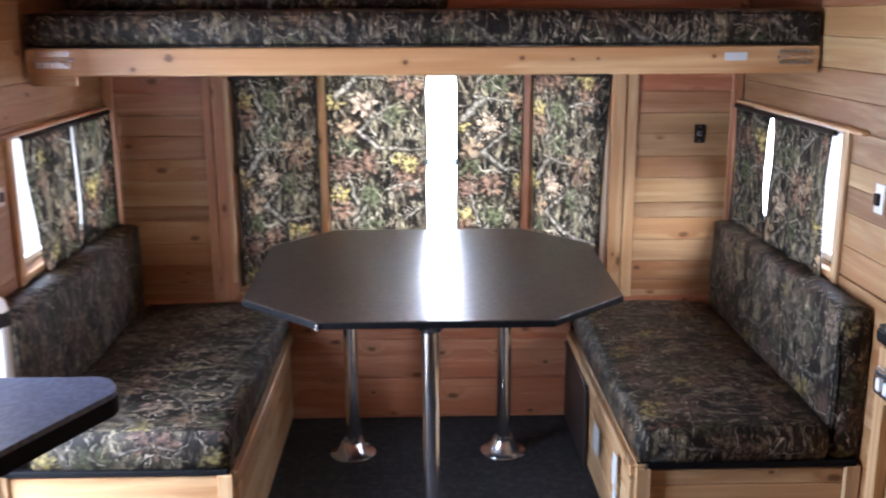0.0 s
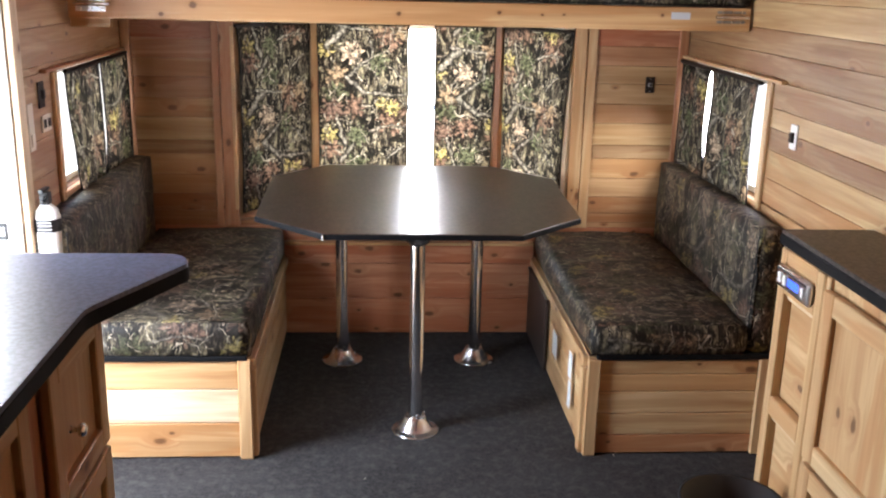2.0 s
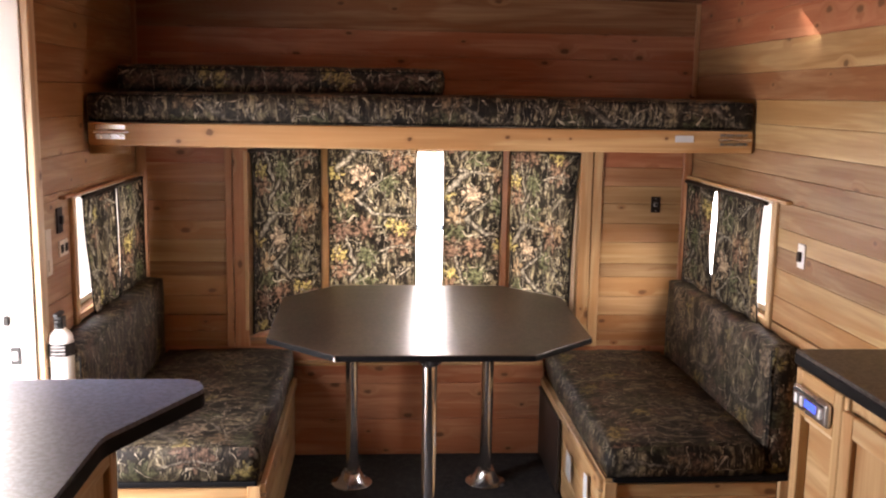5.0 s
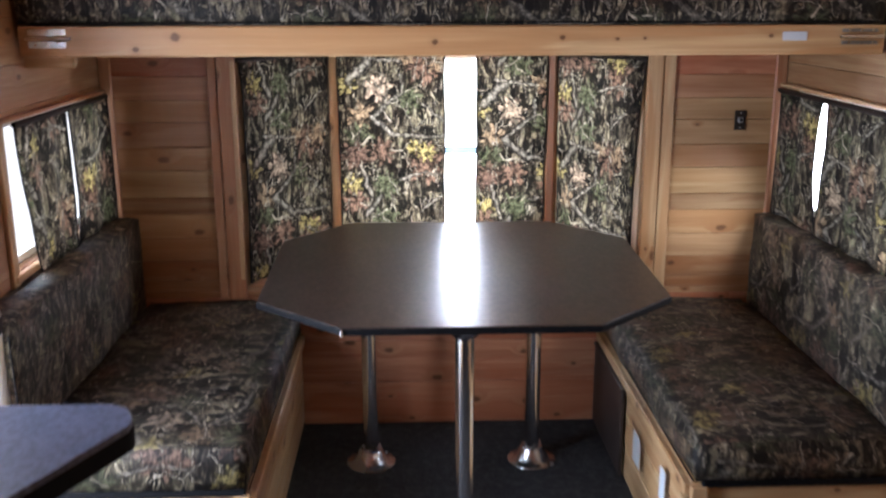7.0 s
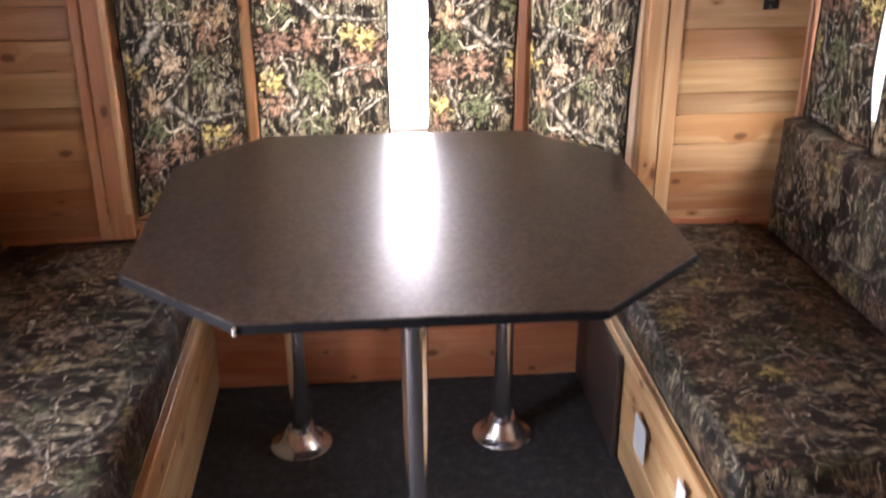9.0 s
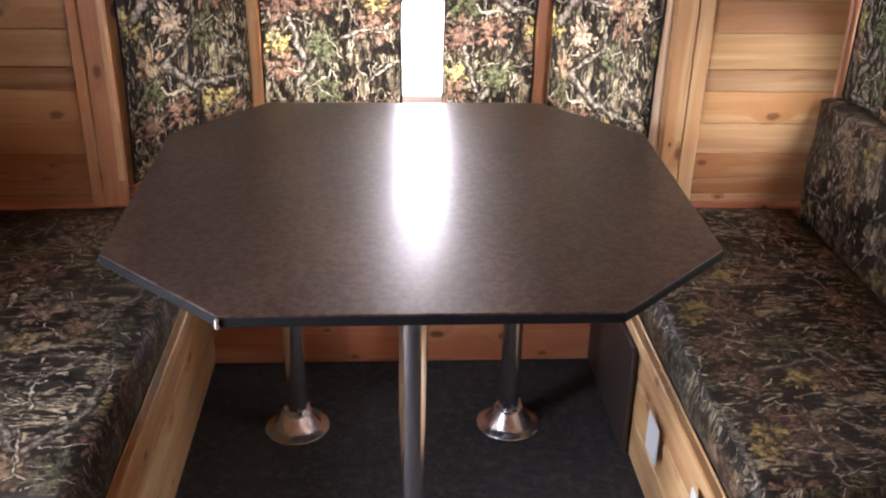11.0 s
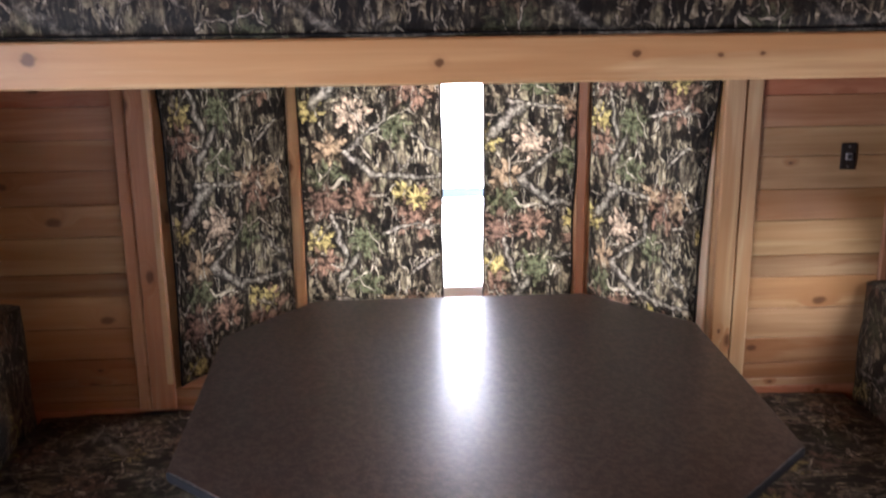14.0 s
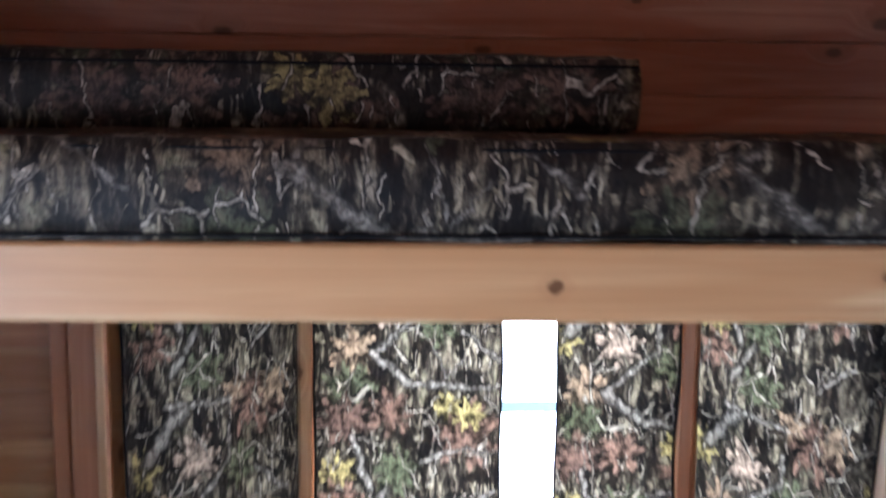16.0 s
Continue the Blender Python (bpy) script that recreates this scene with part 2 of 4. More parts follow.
def camo(name, gain=(1.0, 1.0, 1.0), backlit=0.0, fresh=1.0):
    """Printed woodland cloth: bark and grass, fallen leaves and weathered branches in a repeat."""
    n = Nodes(name)
    uv = n.node("ShaderNodeSeparateXYZ", None, Vector=n.node("ShaderNodeTexCoord").outputs["UV"])
    co = n.node("ShaderNodeCombineXYZ", None, X=uv.outputs[0], Y=uv.outputs[1], Z=0.0).outputs[0]

    def warped(scale, amount, detail=3.0):
        _, c = n.noise(co, scale, detail, 0.6)
        return n.vec("MULTIPLY", n.vec("SUBTRACT", c, (0.5, 0.5, 0.5)), (amount, amount, 0.0))

    # bark and shade, drawn upright
    base, _ = n.noise(n.vec("MULTIPLY", n.vec("ADD", co, warped(30.0, 0.018)), (2.4, 0.38, 1.0)), 22.0, 6.0, 0.74)
    col = n.ramp(base, (0.42, (0.006, 0.005, 0.005)), (0.51, (0.024, 0.020, 0.016)), (0.58, (0.11, 0.098, 0.070)), (0.65, (0.34, 0.315, 0.24)), (0.74, (0.60, 0.56, 0.45)))
    # tree trunks, broad and mossy
    stem, _ = n.noise(n.vec("MULTIPLY", n.vec("ADD", co, warped(5.0, 0.05, 2.0)), (1.0, 0.13, 1.0)), 17.0, 2.0, 0.4)
    moss, _ = n.noise(co, 26.0, 4.0, 0.7)
    trunk = n.mix(n.ramp(base, (0.42, 0.0), (0.56, 1.0)), (0.055, 0.048, 0.036), n.ramp(moss, (0.38, (0.20, 0.175, 0.125)), (0.55, (0.30, 0.28, 0.19)), (0.70, (0.24, 0.26, 0.14))))
    col = n.mix(n.maths("MULTIPLY", n.ramp(stem, (0.545, 0.0), (0.575, 1.0)), 0.85), col, trunk)
    # grass and stalks in tufts
    for scale, width, least, off in ((34.0, 0.06, 0.50, (0.0, 0.0, 0.0)), (66.0, 0.085, 0.52, (3.0, 8.0, 0.0))):
        gco = n.vec("MULTIPLY", n.vec("ADD", n.vec("ADD", co, warped(9.0, 0.05, 2.0)), off), (1.0, 0.12, 1.0))
        gv = n.node("ShaderNodeTexVoronoi", {"feature": "DISTANCE_TO_EDGE", "voronoi_dimensions": "2D"}, Vector=gco, Scale=scale).outputs["Distance"]
        gm, _ = n.noise(n.vec("ADD", co, off), 10.0, 2.0)
        straw, _ = n.noise(n.vec("ADD", co, off), 24.0, 3.0, 0.6)
        grass = n.maths("MULTIPLY", n.maths("LESS_THAN", gv, width), n.maths("GREATER_THAN", gm, least))
        col = n.mix(n.maths("MULTIPLY", grass, 0.85), col, n.ramp(straw, (0.36, (0.09, 0.08, 0.055)), (0.52, (0.32, 0.29, 0.20)), (0.68, (0.56, 0.53, 0.41))))
    # dark hollows
    hol, _ = n.noise(n.vec("ADD", co, warped(20.0, 0.03)), 10.0, 3.0, 0.6)
    col = n.mix(n.ramp(hol, (0.50, 0.0), (0.56, 0.95)), col, (0.007, 0.006, 0.006))

    wrapped = n.vec("ADD", n.vec("ADD", co, warped(26.0, 0.034)), warped(100.0, 0.010, 2.0))
    xy = n.node("ShaderNodeSeparateXYZ", None, Vector=wrapped)
    at = n.node("ShaderNodeCombineXYZ", None, X=n.maths("WRAP", xy.outputs[0], REPEAT[0], 0.0), Y=n.maths("WRAP", xy.outputs[1], REPEAT[1], 0.0), Z=0.0).outputs[0]
    mottle, _ = n.noise(co, 42.0, 4.0, 0.66)
    streak = n.ramp(mottle, (0.40, 0.06), (0.49, 0.55), (0.58, 1.0))
    for lx, ly, size, turn, hue in LEAVES:
        off = n.vec("SUBTRACT", at, (lx, ly, 0.0))
        d = n.node("ShaderNodeSeparateXYZ", None, Vector=off)
        far = n.node("ShaderNodeVectorMath", {"operation": "LENGTH"}, Vector=off).outputs["Value"]
        angle = n.maths("ARCTAN2", d.outputs[1], d.outputs[0])
        lobes = n.maths("ABSOLUTE", n.maths("COSINE", n.maths("MULTIPLY_ADD", angle, 3.5, turn)))
        finer = n.maths("ABSOLUTE", n.maths("COSINE", n.maths("MULTIPLY_ADD", angle, 8.5, turn * 2.0)))
        reach = n.maths("MULTIPLY", n.maths("ADD", n.maths("MULTIPLY_ADD", lobes, 0.60, 0.22), n.maths("MULTIPLY", finer, 0.26)), size * 1.24)
        rel = n.maths("DIVIDE", far, reach)
        tint = n.mix(n.maths("MULTIPLY", finer, 0.7), tuple(c * 0.6 for c in hue), tuple(min(0.8, c * 1.35 + 0.05) for c in hue))
        leaf = n.mix(1.0, tint, streak, "MULTIPLY")
        col = n.mix(n.maths("MULTIPLY", n.maths("LESS_THAN", rel, 1.35), 0.7), col, (0.012, 0.009, 0.007))
        col = n.mix(n.maths("MULTIPLY", n.maths("LESS_THAN", rel, 1.0), fresh), col, leaf)
    # stalks and twigs that cross the leaves
    for scale, width, least, squash, off in ((24.0, 0.022, 0.53, 0.16, (1.0, 4.0, 0.0)), (9.0, 0.014, 0.50, 0.8, (6.0, 2.0, 0.0))):
        tco = n.vec("MULTIPLY", n.vec("ADD", n.vec("ADD", co, n.vec("ADD", warped(12.0, 0.06), warped(60.0, 0.012))), off), (1.0, squash, 1.0))
        tv = n.node("ShaderNodeTexVoronoi", {"feature": "DISTANCE_TO_EDGE", "voronoi_dimensions": "2D"}, Vector=tco, Scale=scale).outputs["Distance"]
        tm, _ = n.noise(n.vec("ADD", co, off), 13.0, 2.0)
        on = n.maths("GREATER_THAN", tm, least)
        col = n.mix(n.maths("MULTIPLY", n.maths("MULTIPLY", n.maths("LESS_THAN", tv, width * 2.6), on), 0.8), col, (0.010, 0.009, 0.008))
        col = n.mix(n.maths("MULTIPLY", n.maths("LESS_THAN", tv, width), on), col, n.ramp(mottle, (0.40, (0.10, 0.09, 0.07)), (0.60, (0.50, 0.47, 0.39))))
    nearest = 9.0
    for (ax, ay), (bx, by), thick in WOOD:
        ba = Vector((bx - ax, by - ay, 0.0))
        pa = n.vec("SUBTRACT", at, (ax, ay, 0.0))
        dot = n.node("ShaderNodeVectorMath", {"operation": "DOT_PRODUCT"})
        n.put(dot.inputs[0], pa)
        n.put(dot.inputs[1], tuple(ba / ba.length_squared))
        h = n.maths("MINIMUM", n.maths("MAXIMUM", dot.outputs["Value"], 0.0), 1.0)
        gap = n.vec("SUBTRACT", pa, n.vec("MULTIPLY", tuple(ba), n.node("ShaderNodeCombineXYZ", None, X=h, Y=h, Z=h).outputs[0]))
        far = n.node("ShaderNodeVectorMath", {"operation": "LENGTH"}, Vector=gap).outputs["Value"]
        nearest = n.maths("MINIMUM", nearest, n.maths("DIVIDE", far, thick))
    width, _ = n.noise(co, 34.0, 3.0, 0.7)
    edge = n.maths("DIVIDE", nearest, n.maths("MULTIPLY_ADD", width, 1.9, -0.08))
    bark, _ = n.noise(n.vec("ADD", co, warped(40.0, 0.03)), 48.0, 5.0, 0.78)
    wood = n.mix(1.0, n.ramp(bark, (0.40, (0.05, 0.046, 0.040)), (0.50, (0.20, 0.19, 0.165)), (0.62, (0.52, 0.50, 0.44))), n.ramp(edge, (0.2, 1.0), (0.9, 0.25)), "MULTIPLY")
    col = n.mix(n.maths("MULTIPLY", n.maths("LESS_THAN", edge, 1.55), 0.85 * fresh), col, (0.009, 0.008, 0.007))
    col = n.mix(n.maths("MULTIPLY", n.maths("LESS_THAN", edge, 1.0), fresh), col, wood)
    grit, _ = n.noise(n.vec("MULTIPLY", co, (1.0, 0.5, 1.0)), 150.0, 3.0, 0.75)
    col = n.mix(1.0, col, n.ramp(grit, (0.38, (0.34, 0.33, 0.32)), (0.52, (1.0, 1.0, 1.0))), "MULTIPLY")
    col = n.mix(1.0, col, gain, "MULTIPLY")
    weave, _ = n.noise(co, 900.0, 1.0)
    fold, _ = n.noise(n.node("ShaderNodeTexCoord").outputs["Object"], 18.0, 3.0, 0.55)
    n.bump(n.maths("ADD", n.maths("MULTIPLY", weave, 0.08), fold), 0.3, 0.012)
    n.set(Base_Color=col, Roughness=0.85 if backlit else 0.55, Specular_IOR_Level=0.15 if backlit else 0.22)
    if backlit:
        tr = n.node("ShaderNodeBsdfTranslucent", None, Color=n.mix(1.0, col, (1.0, 0.97, 0.9), "MULTIPLY"))
        mx = n.node("ShaderNodeMixShader", None, Fac=backlit)
        n.tree.links.new(n.bsdf.outputs[0], mx.inputs[1])
        n.tree.links.new(tr.outputs[0], mx.inputs[2])
        n.tree.links.new(mx.outputs[0], n.out.inputs["Surface"])
    return n.mat


def carpet():
    n = Nodes("carpet")
    co = n.node("ShaderNodeTexCoord").outputs["Object"]
    f, _ = n.noise(co, 320.0, 2.0, 0.7)
    g, _ = n.noise(co, 3.5, 4.0, 0.6)
    s, _ = n.noise(co, 30.0, 3.0, 0.6)
    t, _ = n.noise(co, 85.0, 3.0, 0.7)
    col = n.ramp(n.maths("ADD", n.maths("MULTIPLY", f, 0.5), n.maths("MULTIPLY", t, 0.5)), (0.36, (0.009, 0.009, 0.010)), (0.64, (0.060, 0.058, 0.060)))
    col = n.mix(n.maths("MULTIPLY", n.ramp(g, (0.4, 0.0), (0.7, 1.0)), 0.4), col, (0.070, 0.069, 0.071))
    col = n.mix(n.maths("MULTIPLY", n.ramp(s, (0.48, 0.0), (0.66, 1.0)), 0.38), col, (0.10, 0.094, 0.090))
    n.bump(n.maths("ADD", n.maths("ADD", f, t), s), 0.8, 0.005)
    return n.set(Base_Color=col, Roughness=0.95, Specular_IOR_Level=0.15)


def laminate(name, colour, rough, low=0.28, high=2.0):
    n = Nodes(name)
    co = n.node("ShaderNodeTexCoord").outputs["Object"]
    f, _ = n.noise(co, 80.0, 3.0, 0.75)
    g, _ = n.noise(n.vec("MULTIPLY", co, (1.0, 2.5, 1.0)), 4.0, 4.0, 0.6)
    col = n.mix(n.ramp(f, (0.42, 0.0), (0.60, 1.0)), tuple(c * low for c in colour), tuple(c * high for c in colour))
    col = n.mix(n.maths("MULTIPLY", g, 0.12), col, tuple(c * 1.6 for c in colour))
    n.bump(f, 0.06, 0.0006)
    return n.set(Base_Color=col, Roughness=n.maths("ADD", rough - 0.05, n.maths("MULTIPLY", g, 0.03)), Specular_IOR_Level=0.5)


def glass():
    n = Nodes("glass")
    return n.set(Base_Color=(0.95, 0.97, 0.97), Roughness=0.02, Transmission_Weight=1.0, IOR=1.02)


def screen_blue():
    n = Nodes("blue_display")
    return n.set(Base_Color=(0.02, 0.05, 0.5), Roughness=0.2, Emission_Color=(0.05, 0.12, 1.0), Emission_Strength=0.8)


WALLS = [(0.52, 0.325, 0.145), (0.38, 0.19, 0.083), (0.46, 0.265, 0.112), (0.34, 0.155, 0.068), (0.55, 0.365, 0.17), (0.42, 0.23, 0.094), (0.49, 0.30, 0.132)]
PALES = [(0.66, 0.475, 0.245), (0.57, 0.37, 0.18), (0.70, 0.525, 0.29), (0.60, 0.405, 0.205)]
M_WALL = cedar("cedar_planks", WALLS, 0.32)
M_PALEWALL = cedar("pale_cedar_planks", [(0.51, 0.355, 0.165), (0.55, 0.39, 0.185), (0.48, 0.325, 0.147)], 0.14)
M_BROWNWALL = cedar("brown_cedar_planks", [(0.29, 0.165, 0.072), (0.35, 0.21, 0.092), (0.31, 0.18, 0.078)], 0.25)
M_PALE = cedar("pine_boards", PALES, 0.3)
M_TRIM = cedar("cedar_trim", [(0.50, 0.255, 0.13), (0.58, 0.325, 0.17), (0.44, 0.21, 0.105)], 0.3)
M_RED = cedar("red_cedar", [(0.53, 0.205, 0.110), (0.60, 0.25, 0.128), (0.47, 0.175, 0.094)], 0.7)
M_RAIL = cedar("knotty_rail", [(0.66, 0.44, 0.215), (0.66, 0.44, 0.215)], 0.0, 0.42, [(-0.79, 0.012, 0.012), (-0.90, -0.022, 0.008), (-0.066, -0.004, 0.008), (0.295, 0.008, 0.0075), (0.89, 0.012, 0.006), (0.45, 0.004, 0.005), (0.53, 0.006, 0.005)])
M_HONEY = cedar("honey_pine", [(0.50, 0.30, 0.13), (0.55, 0.34, 0.155)], 0.3)
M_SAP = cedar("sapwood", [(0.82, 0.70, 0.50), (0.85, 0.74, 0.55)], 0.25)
M_CURTAIN = camo("camouflage_curtain_cloth", (1.0, 0.965, 0.91), 0.112, 0.95)
M_CUSHION = camo("camouflage_upholstery", (0.88, 0.81, 0.75), 0.0, 0.55)
M_CARPET = carpet()
M_TABLE = laminate("table_laminate", (0.031, 0.0228, 0.0188), 0.335)
# The door's sky sheen is put into this bluish, raised base colour.
M_COUNTER_SHEEN = laminate("counter_laminate", (0.095, 0.108, 0.165), 0.36, 0.7, 1.3)
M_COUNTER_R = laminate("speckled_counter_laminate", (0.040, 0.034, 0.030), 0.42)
M_EDGE = plain("black_edging", (0.005, 0.005, 0.006), 0.62, 0.0, 0.2, 80.0, 0.1, 0.12)
M_CHROME = plain("chrome", (0.82, 0.82, 0.84), 0.16, 1.0, 0.05, 30.0, 0.02)
M_STEEL = plain("brushed_steel", (0.72, 0.72, 0.73), 0.27, 1.0, 0.1, 160.0, 0.08)
M_DULLSTEEL = plain("dull_steel", (0.30, 0.29, 0.28), 0.5, 1.0, 0.1, 100.0, 0.1)
M_GREY = plain("grey_plastic", (0.30, 0.29, 0.29), 0.4)
M_WHITE = plain("white_paint", (0.80, 0.80, 0.79), 0.4, 0.0, 0.04, 20.0, 0.03)
M_IVORY = plain("ivory_plastic", (0.70, 0.64, 0.52), 0.4, 0.0, 0.05)
M_BROWN = plain("brown_plastic", (0.022, 0.015, 0.012), 0.6, gloss=0.2)
M_DARKPANEL = plain("dark_brown_metal", (0.035, 0.024, 0.020), 0.5)
M_BLACK = plain("black_plastic", (0.010, 0.010, 0.011), 0.5)
M_DULL = plain("dull_dark_metal", (0.05, 0.05, 0.05), 0.6, 0.0, 0.1, 60.0, 0.1, 0.2)
M_PAPER = plain("bluish_paper", (0.60, 0.65, 0.70), 0.8, 0.0, 0.05)
M_GLASS = glass()
milky = Nodes("milky_plastic")
milky.tree.links.new(milky.node("ShaderNodeBsdfTranslucent", None, Color=(0.26, 0.30, 0.33)).outputs[0], milky.out.inputs["Surface"])
M_MILKY = milky.mat
M_BLUE = screen_blue()
M_WALLCORE = plain("plywood_backing", (0.30, 0.18, 0.09), 0.7)
M_GROUND = plain("pale_gravel", (0.42, 0.39, 0.34), 0.95, 0.0, 0.35, 3.0, 0.6)

# ---------------------------------------------------------------- builders


def mesh_of(bm, name, material, smooth=False):
    me = bpy.data.meshes.new(name)
    bm.to_mesh(me)
    bm.free()
    me.materials.append(material)
    if smooth:
        me.polygons.foreach_set("use_smooth", [True] * len(me.polygons))
    return me


def part(name, bm, material, parent=None, label="", smooth=False):
    ob = new(name, mesh_of(bm, name, material, smooth))
    ob.parent = parent
    if label:
        ob["label"] = label
    return ob


def thing(name, label, category, place=(0, 0, 0), group="", kind=""):
    ob = new(name)
    ob.location = place
    ob.empty_display_size = 0.1
    return tagged(ob, label, category, group, kind)


def box(x0, x1, y0, y1, z0, z1, bevel=0.0, seg=1, bm=None):
    bm = bm or bmesh.new()
    made = bmesh.ops.create_cube(bm, size=1.0)
    for v in made["verts"]:
        v.co = Vector(((x0 + x1) / 2 + v.co.x * (x1 - x0), (y0 + y1) / 2 + v.co.y * (y1 - y0), (z0 + z1) / 2 + v.co.z * (z1 - z0)))
    if bevel:
        edges = list({e for v in made["verts"] for e in v.link_edges})
        bmesh.ops.bevel(bm, geom=edges, offset=bevel, segments=seg, affect="EDGES", profile=0.5)
    return bm


BOARDS = {}


def board(name, parent, place, long_way, face_way, size, material, bevel=0.003, label=""):
    """A board whose own x lies along long_way and whose own z looks along face_way. size: length, width, thickness."""
    key = (tuple(round(s, 4) for s in size), material.name, bevel)
    if key not in BOARDS:
        l, w, t = size
        b = min(bevel, t * 0.45, w * 0.45)
        BOARDS[key] = mesh_of(box(-l / 2, l / 2, -w / 2, w / 2, -t / 2, t / 2, b), name, material)
    ob = new(name, BOARDS[key])
    x = Vector(long_way).normalized()
    z = Vector(face_way).normalized()
    y = z.cross(x)
    m = Matrix((x, y, z)).transposed().to_4x4()
    m.translation = place
    ob.parent = parent
    ob.matrix_basis = m if parent is None else Matrix.Translation(parent.matrix_basis.translation).inverted() @ m
    if label:
        ob["label"] = label
    return ob


def lathe(profile, seg=28, at=(0, 0, 0)):
    """A turned solid: profile of (radius, z) from bottom to top."""
    bm = bmesh.new()
    rings = []
    for r, z in profile:
        if r < 1e-5:
            rings.append([bm.verts.new((at[0], at[1], at[2] + z))])
        else:
            rings.append([bm.verts.new((at[0] + r * math.cos(2 * math.pi * k / seg), at[1] + r * math.sin(2 * math.pi * k / seg), at[2] + z)) for k in range(seg)])
    for a, b in zip(rings, rings[1:]):
        for k in range(seg):
            p, q = a[k % len(a)], a[(k + 1) % len(a)]
            s, t = b[(k + 1) % len(b)], b[k % len(b)]
            ring = []
            for v in (p, q, s, t):
                if v not in ring:
                    ring.append(v)
            if len(ring) > 2:
                bm.faces.new(ring)
    bmesh.ops.recalc_face_normals(bm, faces=bm.faces)
    return bm


def prism(outline, z0, z1, bevel=0.0):
    bm = bmesh.new()
    low = [bm.verts.new((x, y, z0)) for x, y in outline]
    top = [bm.verts.new((x, y, z1)) for x, y in outline]
    n = len(outline)
    bm.faces.new(list(reversed(low)))
    bm.faces.new(top)
    for k in range(n):
        bm.faces.new((low[k], low[(k + 1) % n], top[(k + 1) % n], top[k]))
    bmesh.ops.recalc_face_normals(bm, faces=bm.faces)
    if bevel:
        edges = [e for e in bm.edges if abs(e.verts[0].co.z - e.verts[1].co.z) < 1e-5]
        bmesh.ops.bevel(bm, geom=edges, offset=bevel, segments=2, affect="EDGES", profile=0.5)
    return bm


def pillow_block(x0, x1, y0, y1, z0, z1, radius=0.03, swell=0.012, wrinkle=0.004, seed=0.0, step=0.035):
    """An upholstered foam block: rounded edges, swollen faces, slack cloth."""
    bm = bmesh.new()
    size = Vector((x1 - x0, y1 - y0, z1 - z0))
    mid = Vector(((x0 + x1) / 2, (y0 + y1) / 2, (z0 + z1) / 2))
    cuts = [max(3, int(s / step)) for s in size]
    verts = {}
    flat = bm.loops.layers.uv.new("UVMap")

    def corner(i, j, k):
        if (i, j, k) not in verts:
            verts[i, j, k] = bm.verts.new((i / cuts[0] - 0.5, j / cuts[1] - 0.5, k / cuts[2] - 0.5))
        return verts[i, j, k]

    for a, b, c in ((0, 1, 2), (1, 2, 0), (2, 0, 1)):
        for side in (0, cuts[c]):
            for i in range(cuts[a]):
                for j in range(cuts[b]):
                    ring = []
                    for di, dj in ((0, 0), (1, 0), (1, 1), (0, 1)):
                        key = [0, 0, 0]
                        key[a], key[b], key[c] = i + di, j + dj, side
                        ring.append(corner(*key))
                    face = bm.faces.new(ring if side else list(reversed(ring)))
                    for loop in face.loops:
                        p = Vector([u * w for u, w in zip(loop.vert.co, size)]) + mid
                        across, down = ((p.y, -p.z), (p.x, -p.z), (p.y, p.x))[c]
                        loop[flat].uv = (across + seed * 0.19, down + seed * 0.23)
    half = size / 2
    for v in bm.verts:
        u = v.co.copy()
        p = Vector((u.x * size.x, u.y * size.y, u.z * size.z))
        core = Vector([max(-(h - radius), min(h - radius, q)) for q, h in zip(p, half)])
        off = p - core
        if off.length > 1e-6:
            p = core + off.normalized() * min(radius, max(abs(off.x), abs(off.y), abs(off.z)))
            way = off.normalized()
        else:
            way = Vector((0, 0, 1))
        bulge = 1.0
        for axis in range(3):
            if abs(way[axis]) < 0.5:
                bulge *= max(0.0, 1 - (2 * u[axis]) ** 4)
        w = noise.noise((p + mid) * 9 + Vector((seed, seed * 2, 0))) + 0.5 * noise.noise((p + mid) * 23 + Vector((seed, 0, seed)))
        v.co = mid + p + way * (swell * bulge + wrinkle * w)
    return bm


def seam(points, radius=0.004):
    """A thin cord through points."""
    cu = bpy.data.curves.new("cord", "CURVE")
    cu.dimensions = "3D"
    cu.bevel_depth, cu.bevel_resolution = radius, 1
    sp = cu.splines.new("POLY")
    sp.points.add(len(points) - 1)
    for q, p in zip(sp.points, points):
        q.co = (*p, 1)
    ob = bpy.data.objects.new("cord", cu)
    me = bpy.data.meshes.new_from_object(ob)
    bm = bmesh.new()
    bm.from_mesh(me)
    bpy.data.objects.remove(ob)
    bpy.data.meshes.remove(me)
    return bm


def wall_boxes(u0, u1, z0, z1, holes):
    """Splits a wall with rectangular holes into rectangles."""
    us = sorted({u0, u1, *[h[0] for h in holes], *[h[1] for h in holes]})
    for a, b in zip(us, us[1:]):
        spans = sorted((h[2], h[3]) for h in holes if h[0] <= a and h[1] >= b)
        z = z0
        for lo, hi in spans:
            if lo > z + 1e-6:
                yield a, b, z, lo
            z = max(z, hi)
        if z < z1 - 1e-6:
            yield a, b, z, z1


